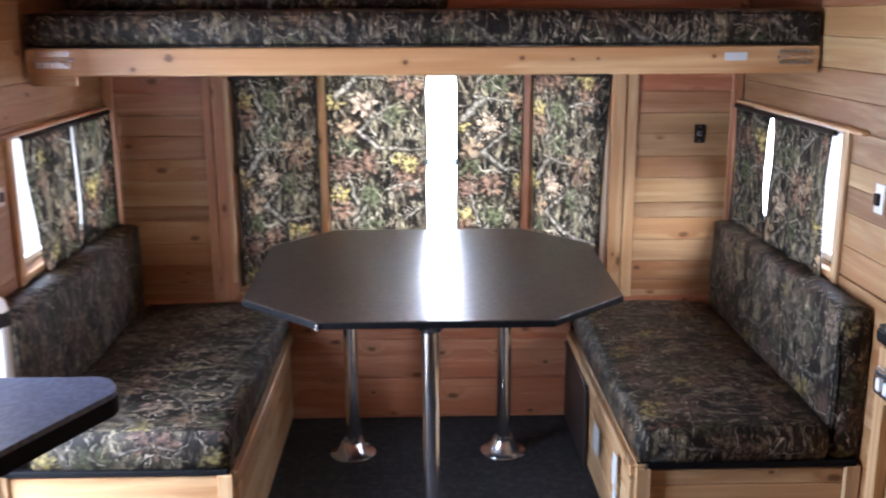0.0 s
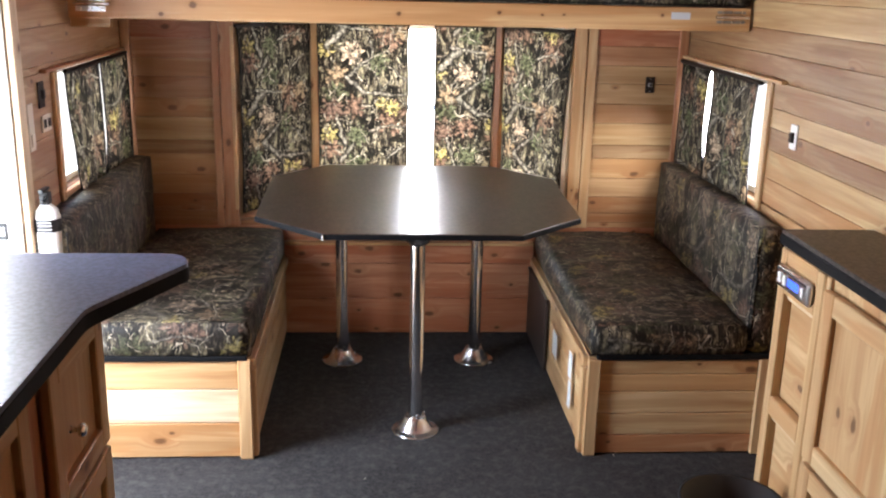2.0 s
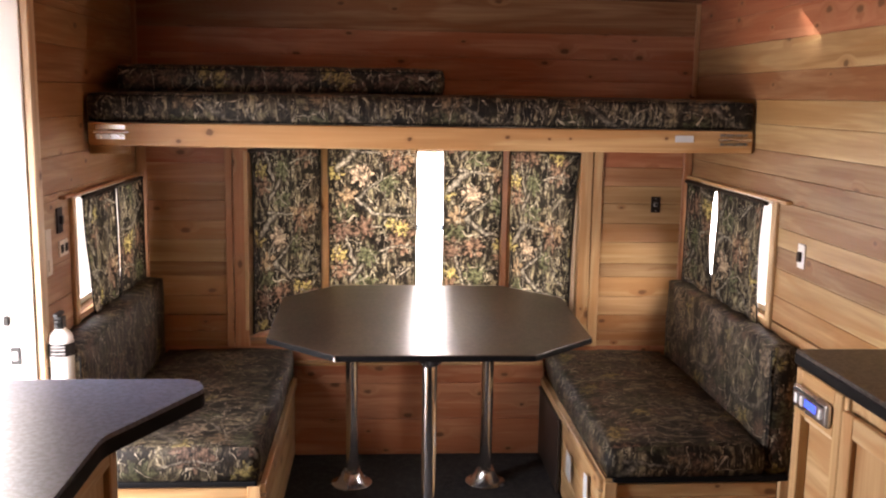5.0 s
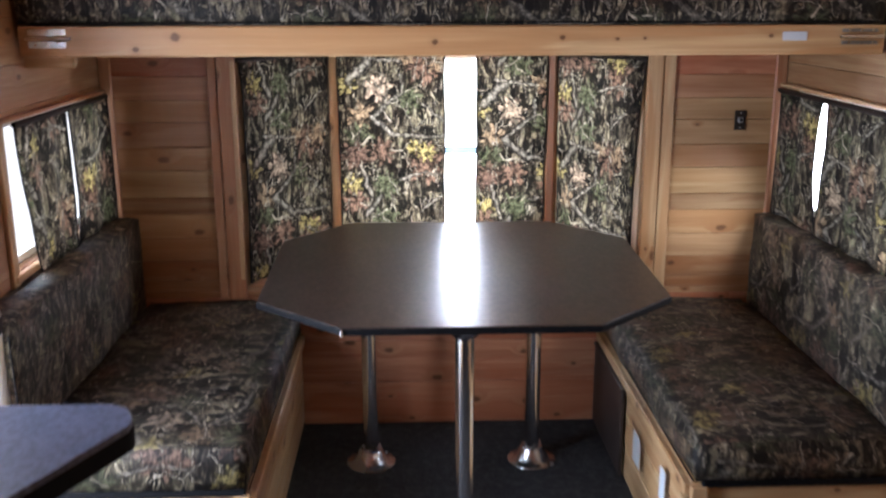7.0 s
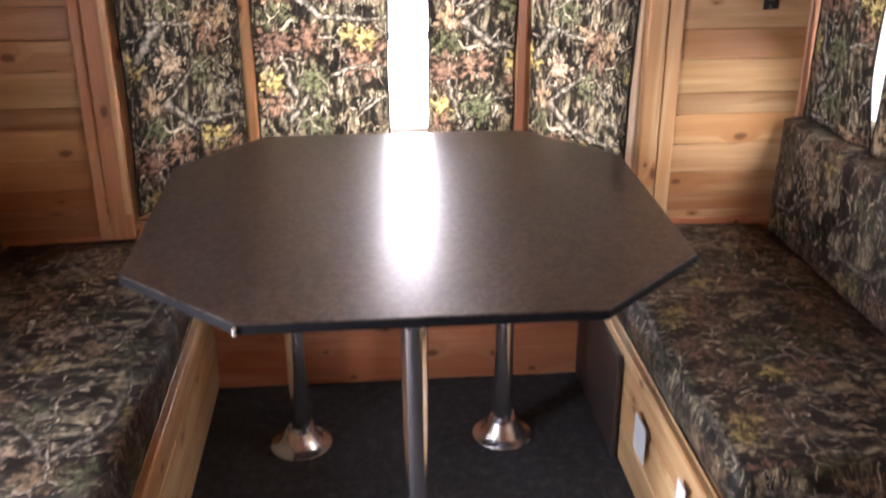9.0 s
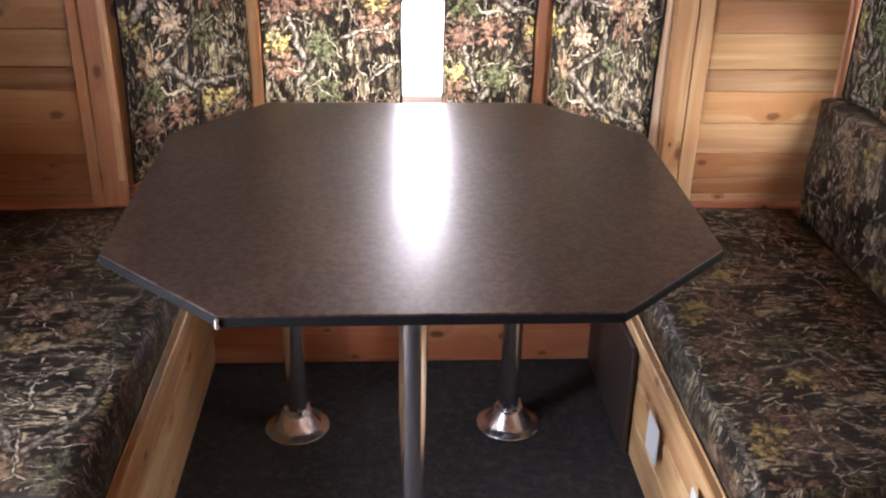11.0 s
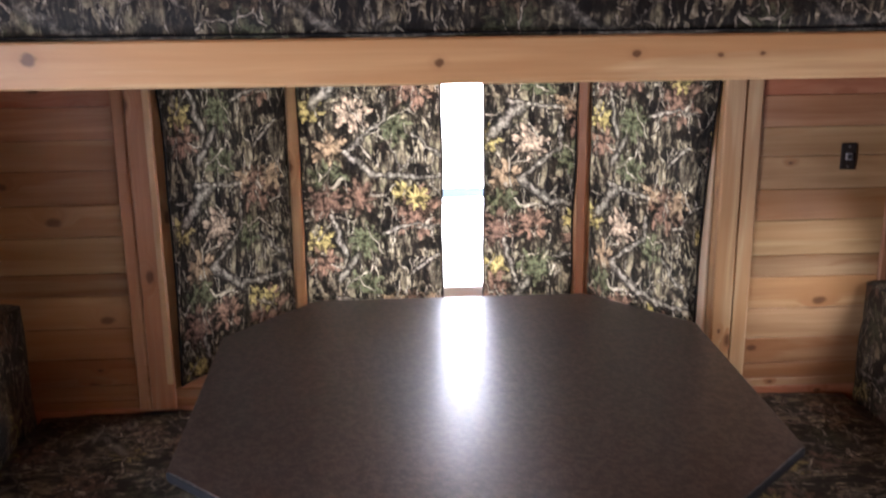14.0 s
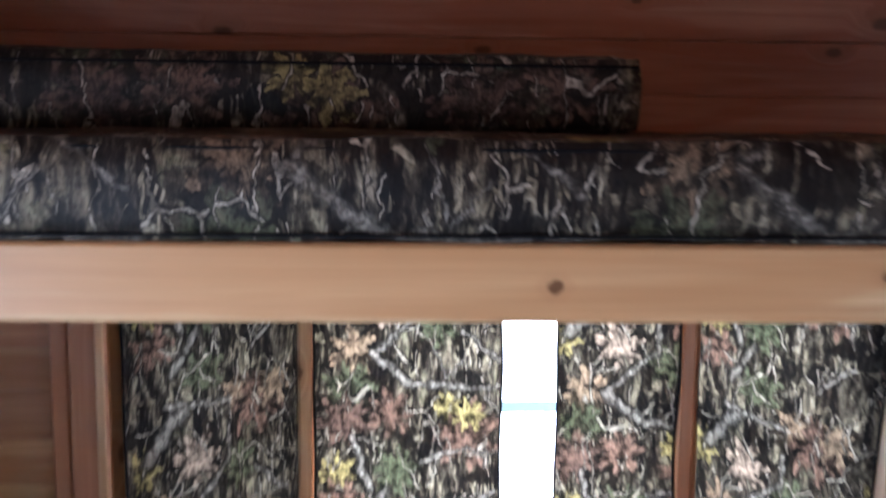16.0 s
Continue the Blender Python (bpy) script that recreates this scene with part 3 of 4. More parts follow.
def plank_rows(wall, place, along, face, u0, u1, rows, holes, material, thick=0.014, pick=None):
    """Horizontal planks on a wall. place(u, z): the middle of a plank's back."""
    for k, (lo, hi) in enumerate(zip(rows, rows[1:])):
        cuts = sorted({lo, hi, *[z for h in holes for z in h[2:] if lo + 0.004 < z < hi - 0.004 and h[1] > u0 and h[0] < u1]})
        for a, b in zip(cuts, cuts[1:]):
            spans, at = [], u0
            for h in sorted(holes):
                if h[2] < b - 1e-4 and h[3] > a + 1e-4 and h[1] > u0 and h[0] < u1:
                    if h[0] > at:
                        spans.append((at, h[0]))
                    at = max(at, h[1])
            if at < u1:
                spans.append((at, u1))
            for s, e in spans:
                if e - s > 0.015 and b - a > 0.006:
                    c = Vector(place((s + e) / 2, (a + b) / 2)) + Vector(face) * thick / 2
                    board("plank", wall, c, along, face, (e - s, b - a - 0.0006, thick), (pick or {}).get(k, material), 0.0022)


# ---------------------------------------------------------------- the shell
XL, XR, YB, YR, H = -1.234, 1.234, 3.877, -1.7, 2.06
TH = 0.05
BACKING = 0.014

ground = part("ground", box(-400, 400, -400, 400, -0.75, -0.6), M_GROUND)
tagged(ground, "pale gravel yard around the trailer", "ground", kind="structure")

floor = part("floor", prism([(XL - TH, YR), (XR + TH, YR), (XR + TH, YB + 0.03), (XL - TH, YB + 0.03)], -0.08, 0.0), M_CARPET)
tagged(floor, "dark charcoal carpet over the trailer floor", "floor", kind="structure")

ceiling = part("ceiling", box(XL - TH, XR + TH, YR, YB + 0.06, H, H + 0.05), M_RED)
tagged(ceiling, "reddish cedar ceiling of the trailer", "ceiling", kind="structure")

WIN_R = (2.94, 3.82, 0.86, 1.285)
WIN_L = (3.00, 3.80, 0.86, 1.275)
DOOR = (1.93, 2.60, 0.0, 1.93)


def side_wall(name, x, out, holes, label):
    bm = bmesh.new()
    x0, x1 = sorted((x + out * BACKING, x + out * (BACKING + TH)))
    for a, b, z0, z1 in wall_boxes(YR, YB + 0.02, 0.0, H, holes):
        box(x0, x1, a, b, z0, z1, 0, 1, bm)
    wall = part(name, bm, M_WALLCORE)
    return tagged(wall, label, "wall", kind="structure")


wall_right = side_wall("wall_right", XR, 1, [WIN_R], "trailer side wall of knotty cedar planks with a small window")
wall_left = side_wall("wall_left", XL, -1, [WIN_L, DOOR], "trailer side wall of knotty cedar planks with a window and entry door")
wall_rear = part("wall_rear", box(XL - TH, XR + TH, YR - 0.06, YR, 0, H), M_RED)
tagged(wall_rear, "plain cedar wall closing the trailer's rear", "wall", kind="structure")

BAY_X0, BAY_X1, BAY_IN, BAY_Y, BAY_Z0, BAY_Z1 = -0.78, 0.738, 0.455, 4.40, 0.53, 1.41
bm = bmesh.new()
for a, b, z0, z1 in wall_boxes(XL - TH - BACKING, XR + TH + BACKING, 0.0, H, [(BAY_X0, BAY_X1, BAY_Z0, BAY_Z1)]):
    box(a, b, YB + BACKING, YB + BACKING + TH, z0, z1, 0, 1, bm)
wall_back = tagged(part("wall_back", bm, M_WALLCORE), "knotty cedar plank wall with a bay window", "wall", kind="structure")


# ---------------------------------------------------------------- bay window
def bay_outline(grow):
    return [(BAY_X0 - grow, YB + BACKING + TH), (-BAY_IN - grow * 0.6, BAY_Y + grow), (BAY_IN + grow * 0.6, BAY_Y + grow), (BAY_X1 + grow, YB + BACKING + TH)]


bay = thing("window_bay", "three-sided bay window with cedar posts and clear panes", "window", kind="structure")
part("window_sill", prism(bay_outline(0.05), BAY_Z0 - 0.04, BAY_Z0 + 0.005), M_TRIM, bay, "cedar window sill")
part("bay_roof", prism(bay_outline(0.05), BAY_Z1 - 0.005, BAY_Z1 + 0.04), M_TRIM, bay)
for a, b in zip(bay_outline(0.0), bay_outline(0.0)[1:]):
    a, b = Vector((*a, 0)), Vector((*b, 0))
    way = (b - a).normalized()
    face = Vector((-way.y, way.x, 0)) * -1
    mid = (a + b) / 2
    length = (b - a).length
    for z, w in ((BAY_Z0 + 0.075, 0.13), (BAY_Z1 - 0.03, 0.05)):
        board("window_rail", bay, mid + Vector((0, 0, z)), way, face, (length - 0.02, w, 0.03), M_WHITE, 0.003, "white aluminium rail")
    board("window_rail", bay, mid + Vector((0, 0, 0.98)), way, face, (length - 0.02, 0.032, 0.008), M_MILKY, 0.002, "milky plastic middle rail of the sliding window")
    for end, s in ((a, 1), (b, -1)):
        board("window_stile", bay, end + way * s * 0.03 + Vector((0, 0, (BAY_Z0 + BAY_Z1) / 2)), (0, 0, 1), face, (BAY_Z1 - BAY_Z0 - 0.02, 0.03, 0.03), M_WHITE, 0.003)
    pane = board("pane", bay, mid + Vector((0, 0, (BAY_Z0 + BAY_Z1) / 2)), way, face, (length - 0.05, BAY_Z1 - BAY_Z0 - 0.06, 0.004), M_GLASS, 0.0)
    pane.visible_shadow = False
# End fillers: the right one's paler wood holds the window light falling there.
for sx, x in ((-1, BAY_X0), (1, BAY_X1)):
    end = Vector((x, YB + BACKING + TH, 0))
    way = (Vector((sx * BAY_IN, BAY_Y, 0)) - end).normalized()
    face = Vector((-sx * abs(way.y), -abs(way.x), 0))
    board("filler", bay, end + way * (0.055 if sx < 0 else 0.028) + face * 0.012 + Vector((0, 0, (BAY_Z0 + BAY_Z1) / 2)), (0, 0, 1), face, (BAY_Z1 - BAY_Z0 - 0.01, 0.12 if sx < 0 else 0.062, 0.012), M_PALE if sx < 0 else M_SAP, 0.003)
# posts at the bends, each of two boards
for sx in (-1, 1):
    board("post", bay, (sx * (BAY_IN - 0.005), BAY_Y - 0.055, 1.0), (0, 0, 1), (sx * -0.35, -1, 0), (BAY_Z1 - BAY_Z0, 0.062, 0.05), M_TRIM, 0.004)
    board("post_cover", bay, (sx * (BAY_IN - 0.01), BAY_Y - 0.09, 1.0), (0, 0, 1), (sx * -0.35, -1, 0), (BAY_Z1 - BAY_Z0 - 0.01, 0.03, 0.02), M_PALE if sx < 0 else M_TRIM, 0.004)
# reveals and casing at both ends of the bay; paler right wood imitates window light
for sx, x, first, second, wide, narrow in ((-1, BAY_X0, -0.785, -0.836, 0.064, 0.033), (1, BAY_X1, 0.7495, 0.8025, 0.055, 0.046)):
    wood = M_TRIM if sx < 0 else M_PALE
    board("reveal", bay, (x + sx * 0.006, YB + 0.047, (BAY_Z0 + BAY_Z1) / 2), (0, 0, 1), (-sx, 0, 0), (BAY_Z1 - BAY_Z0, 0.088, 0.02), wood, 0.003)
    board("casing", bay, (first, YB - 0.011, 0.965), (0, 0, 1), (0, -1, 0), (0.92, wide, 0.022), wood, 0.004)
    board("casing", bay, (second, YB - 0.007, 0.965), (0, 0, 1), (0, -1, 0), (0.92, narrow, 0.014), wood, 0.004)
board("casing_bead", bay, (-0.760, YB - 0.026, 0.985), (0, 0, 1), (0, -1, 0), (0.80, 0.016, 0.008), M_PALE, 0.002)


def side_window(name, x, out, hole, label):
    y0, y1, z0, z1 = hole
    win = thing(name, label, "window", kind="structure")
    xo = x + out * (BACKING + TH * 0.7)
    cz, cy = (z0 + z1) / 2, (y0 + y1) / 2
    pane = board("pane", win, (xo, cy, cz), (0, 1, 0), (-out, 0, 0), (y1 - y0 - 0.01, z1 - z0 - 0.01, 0.004), M_GLASS, 0.0)
    pane.visible_shadow = False
    for z in (z0 + 0.012, z1 - 0.012):
        board("window_frame", win, (xo - out * 0.012, cy, z), (0, 1, 0), (-out, 0, 0), (y1 - y0, 0.024, 0.02), M_WHITE)
    for y in (y0 + 0.012, y1 - 0.012):
        board("window_frame", win, (xo - out * 0.012, y, cz), (0, 0, 1), (-out, 0, 0), (z1 - z0 - 0.05, 0.024, 0.02), M_WHITE)
    board("casing", win, (x - out * 0.007, y0 - 0.021, cz - 0.01), (0, 0, 1), (-out, 0, 0), (z1 - z0 + 0.05, 0.038, 0.014), M_PALE)
    # The left head casing's darker cedar stands for shade on that wall.
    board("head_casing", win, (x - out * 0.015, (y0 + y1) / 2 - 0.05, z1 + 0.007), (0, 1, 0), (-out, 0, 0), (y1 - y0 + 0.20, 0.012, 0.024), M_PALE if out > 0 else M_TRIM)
    board("window_sill", win, (x - out * 0.009, (y0 + y1) / 2, z0 - 0.014), (0, 1, 0), (-out, 0, 0), (y1 - y0 + 0.06, 0.022, 0.018), M_PALE)
    return win


side_window("window_right", XR, 1, WIN_R, "small side window with cedar casing behind curtains")
side_window("window_left", XL, -1, WIN_L, "small side window with cedar casing behind curtains")

# entry door: white jamb and the leaf swung outward
door = thing("door_entry", "white entry door standing open outward in its jamb", "door", kind="structure")
for y, s in ((DOOR[1], 1), (DOOR[0], -1)):
    part("jamb", box(XL - 0.11, XL - 0.001, y - 0.012 * (s > 0) , y + 0.012 * (s < 0), 0.0, DOOR[3], 0.002), M_WHITE, door, "white aluminium jamb")
part("jamb_head", box(XL - 0.11, XL - 0.001, DOOR[0], DOOR[1], DOOR[3] - 0.012, DOOR[3] + 0.01, 0.002), M_WHITE, door)
part("leaf", box(XL - 0.79, XL - 0.125, DOOR[1] - 0.05, DOOR[1] - 0.012, 0.03, DOOR[3] - 0.02, 0.006), M_WHITE, door, "white door leaf")
plate = part("strike_plate", box(XL - 0.075, XL - 0.045, DOOR[1] - 0.018, DOOR[1] - 0.012, 0.79, 0.845, 0.002), M_DULL, door, "dull steel strike plate")
part("strike_slot", box(XL - 0.068, XL - 0.052, DOOR[1] - 0.021, DOOR[1] - 0.018, 0.805, 0.832, 0.001), M_WHITE, plate)
part("catch", box(XL - 0.088, XL - 0.074, DOOR[1] - 0.026, DOOR[1] - 0.012, 0.915, 0.945, 0.002), M_DULL, door, "small grey catch")
# Sapwood tone brightens the casing in place of the sun striking it.
board("door_casing", door, (XL + 0.011, DOOR[1] + 0.03, 0.97), (0, 0, 1), (1, 0, 0), (1.93, 0.058, 0.022), M_SAP, 0.003, "pine casing with sunlit paleness put into its colour")

# ---------------------------------------------------------------- curtains


def curtain(label, a, b, z_top, z_bot, lean_a, lean_b, waves, depth, seed, into, bow_a=0.0, bow_b=0.0, cut=(0.0, 0.0)):
    """A gathered curtain from a to b on a straight rod. lean_a, lean_b: how far its edges draw inward at the hem. cut: where its corner lies in the printed repeat."""
    a, b, into = Vector((*a, 0)), Vector((*b, 0)), Vector((*into, 0)).normalized()
    way = (b - a).normalized()
    length = (b - a).length
    nu, nv = max(24, int(waves * 10)), 24
    bm = bmesh.new()
    grid = []
    for j in range(nv + 1):
        v = j / nv
        row = []
        for i in range(nu + 1):
            u = i / nu
            draw_a = lean_a * v ** 1.3 + bow_a * math.sin(math.pi * v ** 0.8)
            draw_b = lean_b * v ** 1.3 + bow_b * math.sin(math.pi * v ** 0.8)
            s = draw_a + u * (length - draw_a - draw_b)
            edge = 0.006 * noise.noise(Vector((seed, v * 4, 1.0 if u > 0.5 else 5.0))) * abs(2 * u - 1)
            p = a + way * (s + edge)
            fold = math.sin(2 * math.pi * waves * u + seed + 0.6 * math.sin(3 * v + seed))
            p += into * depth * (0.55 + 0.45 * v) * (fold + 0.7 * noise.noise(Vector((u * 5, v * 2.5, seed))))
            p.z = z_top + (z_bot - z_top) * v + 0.004 * noise.noise(Vector((u * 6, seed, 2.0))) * v
            row.append(bm.verts.new(p))
        grid.append(row)
    flat = bm.loops.layers.uv.new("UVMap")
    for j in range(nv):
        for i in range(nu):
            face = bm.faces.new((grid[j][i], grid[j][i + 1], grid[j + 1][i + 1], grid[j + 1][i]))
            for loop, (di, dj) in zip(face.loops, ((0, 0), (1, 0), (1, 1), (0, 1))):
                loop[flat].uv = (cut[0] + (i + di) / nu * length, cut[1] + (j + dj) / nv * (z_top - z_bot))
    left = [tuple(r[0].co + into * 0.001) for r in grid]
    right = [tuple(r[-1].co + into * 0.001) for r in grid]
    foot = [tuple(q.co) for q in grid[-1]]
    root = thing("curtain", label, "curtain", group="camouflage curtains")
    part("cloth", bm, M_CURTAIN, root, "", True)
    for pts in (left, right, foot):
        part("hem", seam(pts, 0.003), M_EDGE, root, "dark stitched hem")
    rod_a, rod_b = a - way * 0.01, b + way * 0.01
    rod_a.z = rod_b.z = z_top - 0.008
    part("rod", seam([tuple(rod_a), tuple(rod_b)], 0.009), M_BROWN, root, "dark curtain rod")
    return root


INTO = (0, -1)
TOP = 1.392
curtain("camouflage curtain beside the bright gap of the bay window", (-0.425, 4.325), (0.008, 4.325), TOP, 0.59, 0.004, 0.0, 2.2, 0.010, 1.0, INTO)
curtain("narrow camouflage curtain beside the bright gap of the bay window", (0.138, 4.325), (0.428, 4.325), TOP, 0.59, -0.006, 0.012, 1.8, 0.012, 2.3, INTO, cut=(0.015, 0.62))
curtain("camouflage curtain over the slanting pane beside the shaded wall", (-0.748, 3.905), (-0.462, 4.315), TOP, 0.555, 0.004, 0.0, 2.0, 0.010, 3.1, (1, -0.7), 0.012, cut=(-0.02, 0.44))
curtain("camouflage curtain over the slanting pane beside the lit wall", (0.465, 4.315), (0.725, 3.906), TOP, 0.555, 0.0, 0.052, 2.0, 0.010, 4.2, (-1, -0.7), 0.0, 0.016, (0.0, 0.376))
curtain("camouflage curtain at the far half of a side window", (XR - 0.030, 3.845), (XR - 0.030, 3.476), 1.282, 0.826, -0.01, -0.008, 2.0, 0.008, 5.0, (-1, 0), 0.0, 0.046, (0.02, 0.30))
curtain("camouflage curtain at the near half of a side window", (XR - 0.030, 3.456), (XR - 0.030, 2.956), 1.282, 0.826, 0.0, -0.004, 2.4, 0.008, 6.0, (-1, 0), 0.020, 0.026, (0.05, 0.56))
curtain("camouflage curtain at the far half of the window by the door", (XL + 0.030, 3.83), (XL + 0.030, 3.436), 1.274, 0.826, -0.01, 0.010, 2.0, 0.008, 7.0, (1, 0), 0.0, 0.010, (0.10, 0.15))
curtain("camouflage curtain at the near half of the window by the door", (XL + 0.030, 3.412), (XL + 0.030, 3.035), 1.274, 0.826, 0.004, 0.085, 2.4, 0.008, 8.0, (1, 0), cut=(0.25, 0.45))

# ---------------------------------------------------------------- dinette table
TX = 0.015


def wing_foot(x, y, top):
    leg = part("leg", lathe([(0.0265, 0.02), (0.0265, top - 0.001)], 32, (x, y, 0)), M_CHROME, table, "polished chrome tube leg", True)
    part("base_flange", lathe([(0.0, 0.0), (0.085, 0.0), (0.087, 0.003), (0.084, 0.006), (0.066, 0.009), (0.061, 0.013), (0.040, 0.050), (0.037, 0.056), (0.0275, 0.057), (0.0275, 0.050)], 36, (x, y, 0)), M_STEEL, leg, "", True)
    for k in range(4):
        tab = part("locking_tab", box(-0.006, 0.006, -0.0012, 0.0012, 0.0, 0.017, 0.001), M_CHROME, leg)
        turn = 0.35 + math.pi / 2 * k
        tab.matrix_basis = pose(x + 0.0345 * math.cos(turn), y + 0.0345 * math.sin(turn), 0.052, 0, 0, math.degrees(turn) + 90)
    part("top_socket", lathe([(0.028, 0.0), (0.034, 0.004), (0.06, 0.030), (0.066, 0.036), (0.0, 0.036)], 24, (x, y, top - 0.036)), M_CHROME, leg, "", True)


table = thing("dinette_table", "dark brown laminate eight-sided table on three chrome legs", "table", (0, 0, 0))
OCT = [(TX - 0.335, 2.764), (TX + 0.345, 2.764), (TX + 0.592, 3.005), (TX + 0.610, 3.70), (TX + 0.375, 3.975), (TX - 0.385, 3.975), (TX - 0.600, 3.70), (TX - 0.590, 3.005)]
top = part("tabletop", prism(OCT, 0.750, 0.768, 0.0015), M_TABLE, table, "dark laminate tabletop with a satin sheen")
part("edge_band", prism([(TX + (x - TX) * 1.003, 3.37 + (y - 3.37) * 1.003) for x, y in OCT], 0.746, 0.7655, 0.003), M_EDGE, top, "black edge banding")
part("corner_cap", box(-0.325, -0.316, 2.757, 2.768, 0.744, 0.764, 0.003, 2), M_STEEL, top, "bare metal end of the edging")
for lx, ly in ((0.005, 2.850), (-0.285, 3.520), (0.285, 3.520)):
    wing_foot(lx, ly, 0.744)

# ---------------------------------------------------------------- benches
BY0, BY1, BH = 2.645, YB - 0.004, 0.366


def bench(sx, x_in, x_out, rows, side_rows, label, picks):
    b = thing("bench", label, "bench", (0, 0, 0), "dinette benches")
    lo, hi = sorted((x_in, x_out))
    part("carcass", box(lo + 0.016, hi - 0.016, BY0 + 0.016, BY1, 0.004, BH - 0.012), M_WALLCORE, b)
    part("seat_board", box(lo + 0.004, hi - 0.004, BY0 + 0.004, BY1, BH - 0.012, BH + 0.004, 0.002), M_PALE, b)
    part("front_lip", box(lo + 0.03, hi - 0.012, BY0 - 0.012, BY0 + 0.02, BH - 0.006, BH + 0.015, 0.004), M_EDGE, b, "black edging under the cushion")
    for x in (lo + 0.022, hi - 0.022):
        board("stile", b, (x, BY0 - 0.004, BH / 2), (0, 0, 1), (0, -1, 0), (BH - 0.004, 0.044, 0.02), M_PALE, 0.003)
    for k, (z0, z1) in enumerate(zip(rows, rows[1:])):
        board("plank", b, ((lo + hi) / 2, BY0 + 0.008, (z0 + z1) / 2), (1, 0, 0), (0, -1, 0), (hi - lo - 0.09, z1 - z0 - 0.002, 0.014), picks.get(k, M_PALE), 0.003)
    for k, (z0, z1) in enumerate(zip(side_rows, side_rows[1:])):
        board("plank", b, (x_in - sx * -0.007, (BY0 + BY1) / 2 + 0.02, (z0 + z1) / 2), (0, 1, 0), (-sx, 0, 0), (BY1 - BY0 - 0.05, z1 - z0 - 0.002, 0.014), M_PALE, 0.003)
    board("top_rail", b, (x_in - sx * 0.004, (BY0 + BY1) / 2, BH - 0.016), (0, 1, 0), (-sx, 0, 0), (BY1 - BY0 - 0.01, 0.034, 0.022), M_PALE, 0.003)
    board("side_stile", b, (x_in - sx * 0.004, BY0 + 0.026, BH / 2 - 0.02), (0, 0, 1), (-sx, 0, 0), (BH - 0.05, 0.044, 0.022), M_PALE, 0.003)
    return b


bench(-1, -0.556, XL + 0.004, [0.004, 0.132, 0.255, BH - 0.012], [0.004, 0.12, 0.235, BH - 0.03], "pine plank bench with one pale sapwood board beside the door", {0: M_HONEY, 1: M_SAP, 2: M_HONEY})
bench(1, 0.584, XR - 0.004, [0.004, 0.075, 0.158, 0.240, 0.305, BH - 0.012], [0.004, 0.12, 0.235, BH - 0.03], "pine plank bench against the long wall", {0: M_TRIM})


def cushion(name, label, dims, seed, lines, radius=0.03, swell=0.010, group=""):
    c = thing(name, label, "cushion", (0, 0, 0), group)
    part("foam_block", pillow_block(*dims, radius, swell, 0.006, seed), M_CUSHION, c, "", True)
    for pts in lines:
        part("piping", seam(pts, 0.0022), M_EDGE, c, "dark piping")
    return c


def ring(x0, x1, y0, y1, z):
    return [(x0, y0, z), (x1, y0, z), (x1, y1, z), (x0, y1, z), (x0, y0, z)]


SEAT = "dinette seat cushions"
BACK = "dinette backrests"
cushion("seat_cushion", "camouflage seat cushion on the bench beside the door", (-1.118, -0.560, BY0 - 0.006, BY1 - 0.004, 0.374, 0.497), 1.0, [ring(-1.112, -0.558, BY0 - 0.009, BY1 - 0.01, 0.381)], 0.018, 0.007, SEAT)
cushion("seat_cushion", "camouflage seat cushion on the bench by the long wall", (0.590, 1.132, BY0 - 0.006, BY1 - 0.004, 0.374, 0.488), 2.0, [ring(0.588, 1.128, BY0 - 0.009, BY1 - 0.01, 0.381)], 0.032, 0.012, SEAT)
cushion("backrest_cushion", "camouflage backrest cushion below the window by the door", (XL + 0.004, -1.122, BY0 + 0.01, BY1 - 0.03, 0.374, 0.826), 3.0, [[(-1.122, BY0 + 0.006, 0.40), (-1.118, BY0 + 0.004, 0.60), (-1.122, BY0 + 0.006, 0.80)]], 0.022, 0.008, BACK)
cushion("backrest_cushion", "camouflage backrest cushion below the side window", (1.136, XR - 0.004, BY0 + 0.01, BY1 - 0.03, 0.374, 0.826), 4.0, [[(1.136, BY0 + 0.006, 0.40), (1.132, BY0 + 0.004, 0.60), (1.136, BY0 + 0.006, 0.80)]], 0.022, 0.008, BACK)

# dark access panel and stuck papers on the bench side
grille = thing("access_panel", "dark brown metal access panel on the bench side", "panel", (0.572, 3.598, 0.2))
part("plate", box(-0.008, 0.004, -0.235, 0.235, -0.19, 0.13, 0.003), M_DARKPANEL, grille)
part("rim", box(-0.013, -0.007, -0.235, 0.235, 0.115, 0.13, 0.002), M_DARKPANEL, grille)
for y, z, w, h in ((3.15, 0.215, 0.085, 0.10), (2.845, 0.255, 0.05, 0.10), (2.835, 0.145, 0.04, 0.10)):
    note = part("paper_notice", box(0.5665, 0.5690, y - w / 2, y + w / 2, z - h / 2, z + h / 2), M_PAPER)
    tagged(note, "small bluish paper notice stuck on the bench side", "paper", group="paper notices")

# ---------------------------------------------------------------- bunk over the bay
RY = 3.157
bunk = thing("bunk_bed", "cedar bunk platform with a knotty front rail", "bunk")
board("front_rail", bunk, (0.002, RY + 0.018, 1.480), (1, 0, 0), (0, -1, 0), (2.440, 0.084, 0.036), M_RAIL, 0.004, "pale knotty front rail")
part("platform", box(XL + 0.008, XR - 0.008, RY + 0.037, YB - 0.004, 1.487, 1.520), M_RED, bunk)
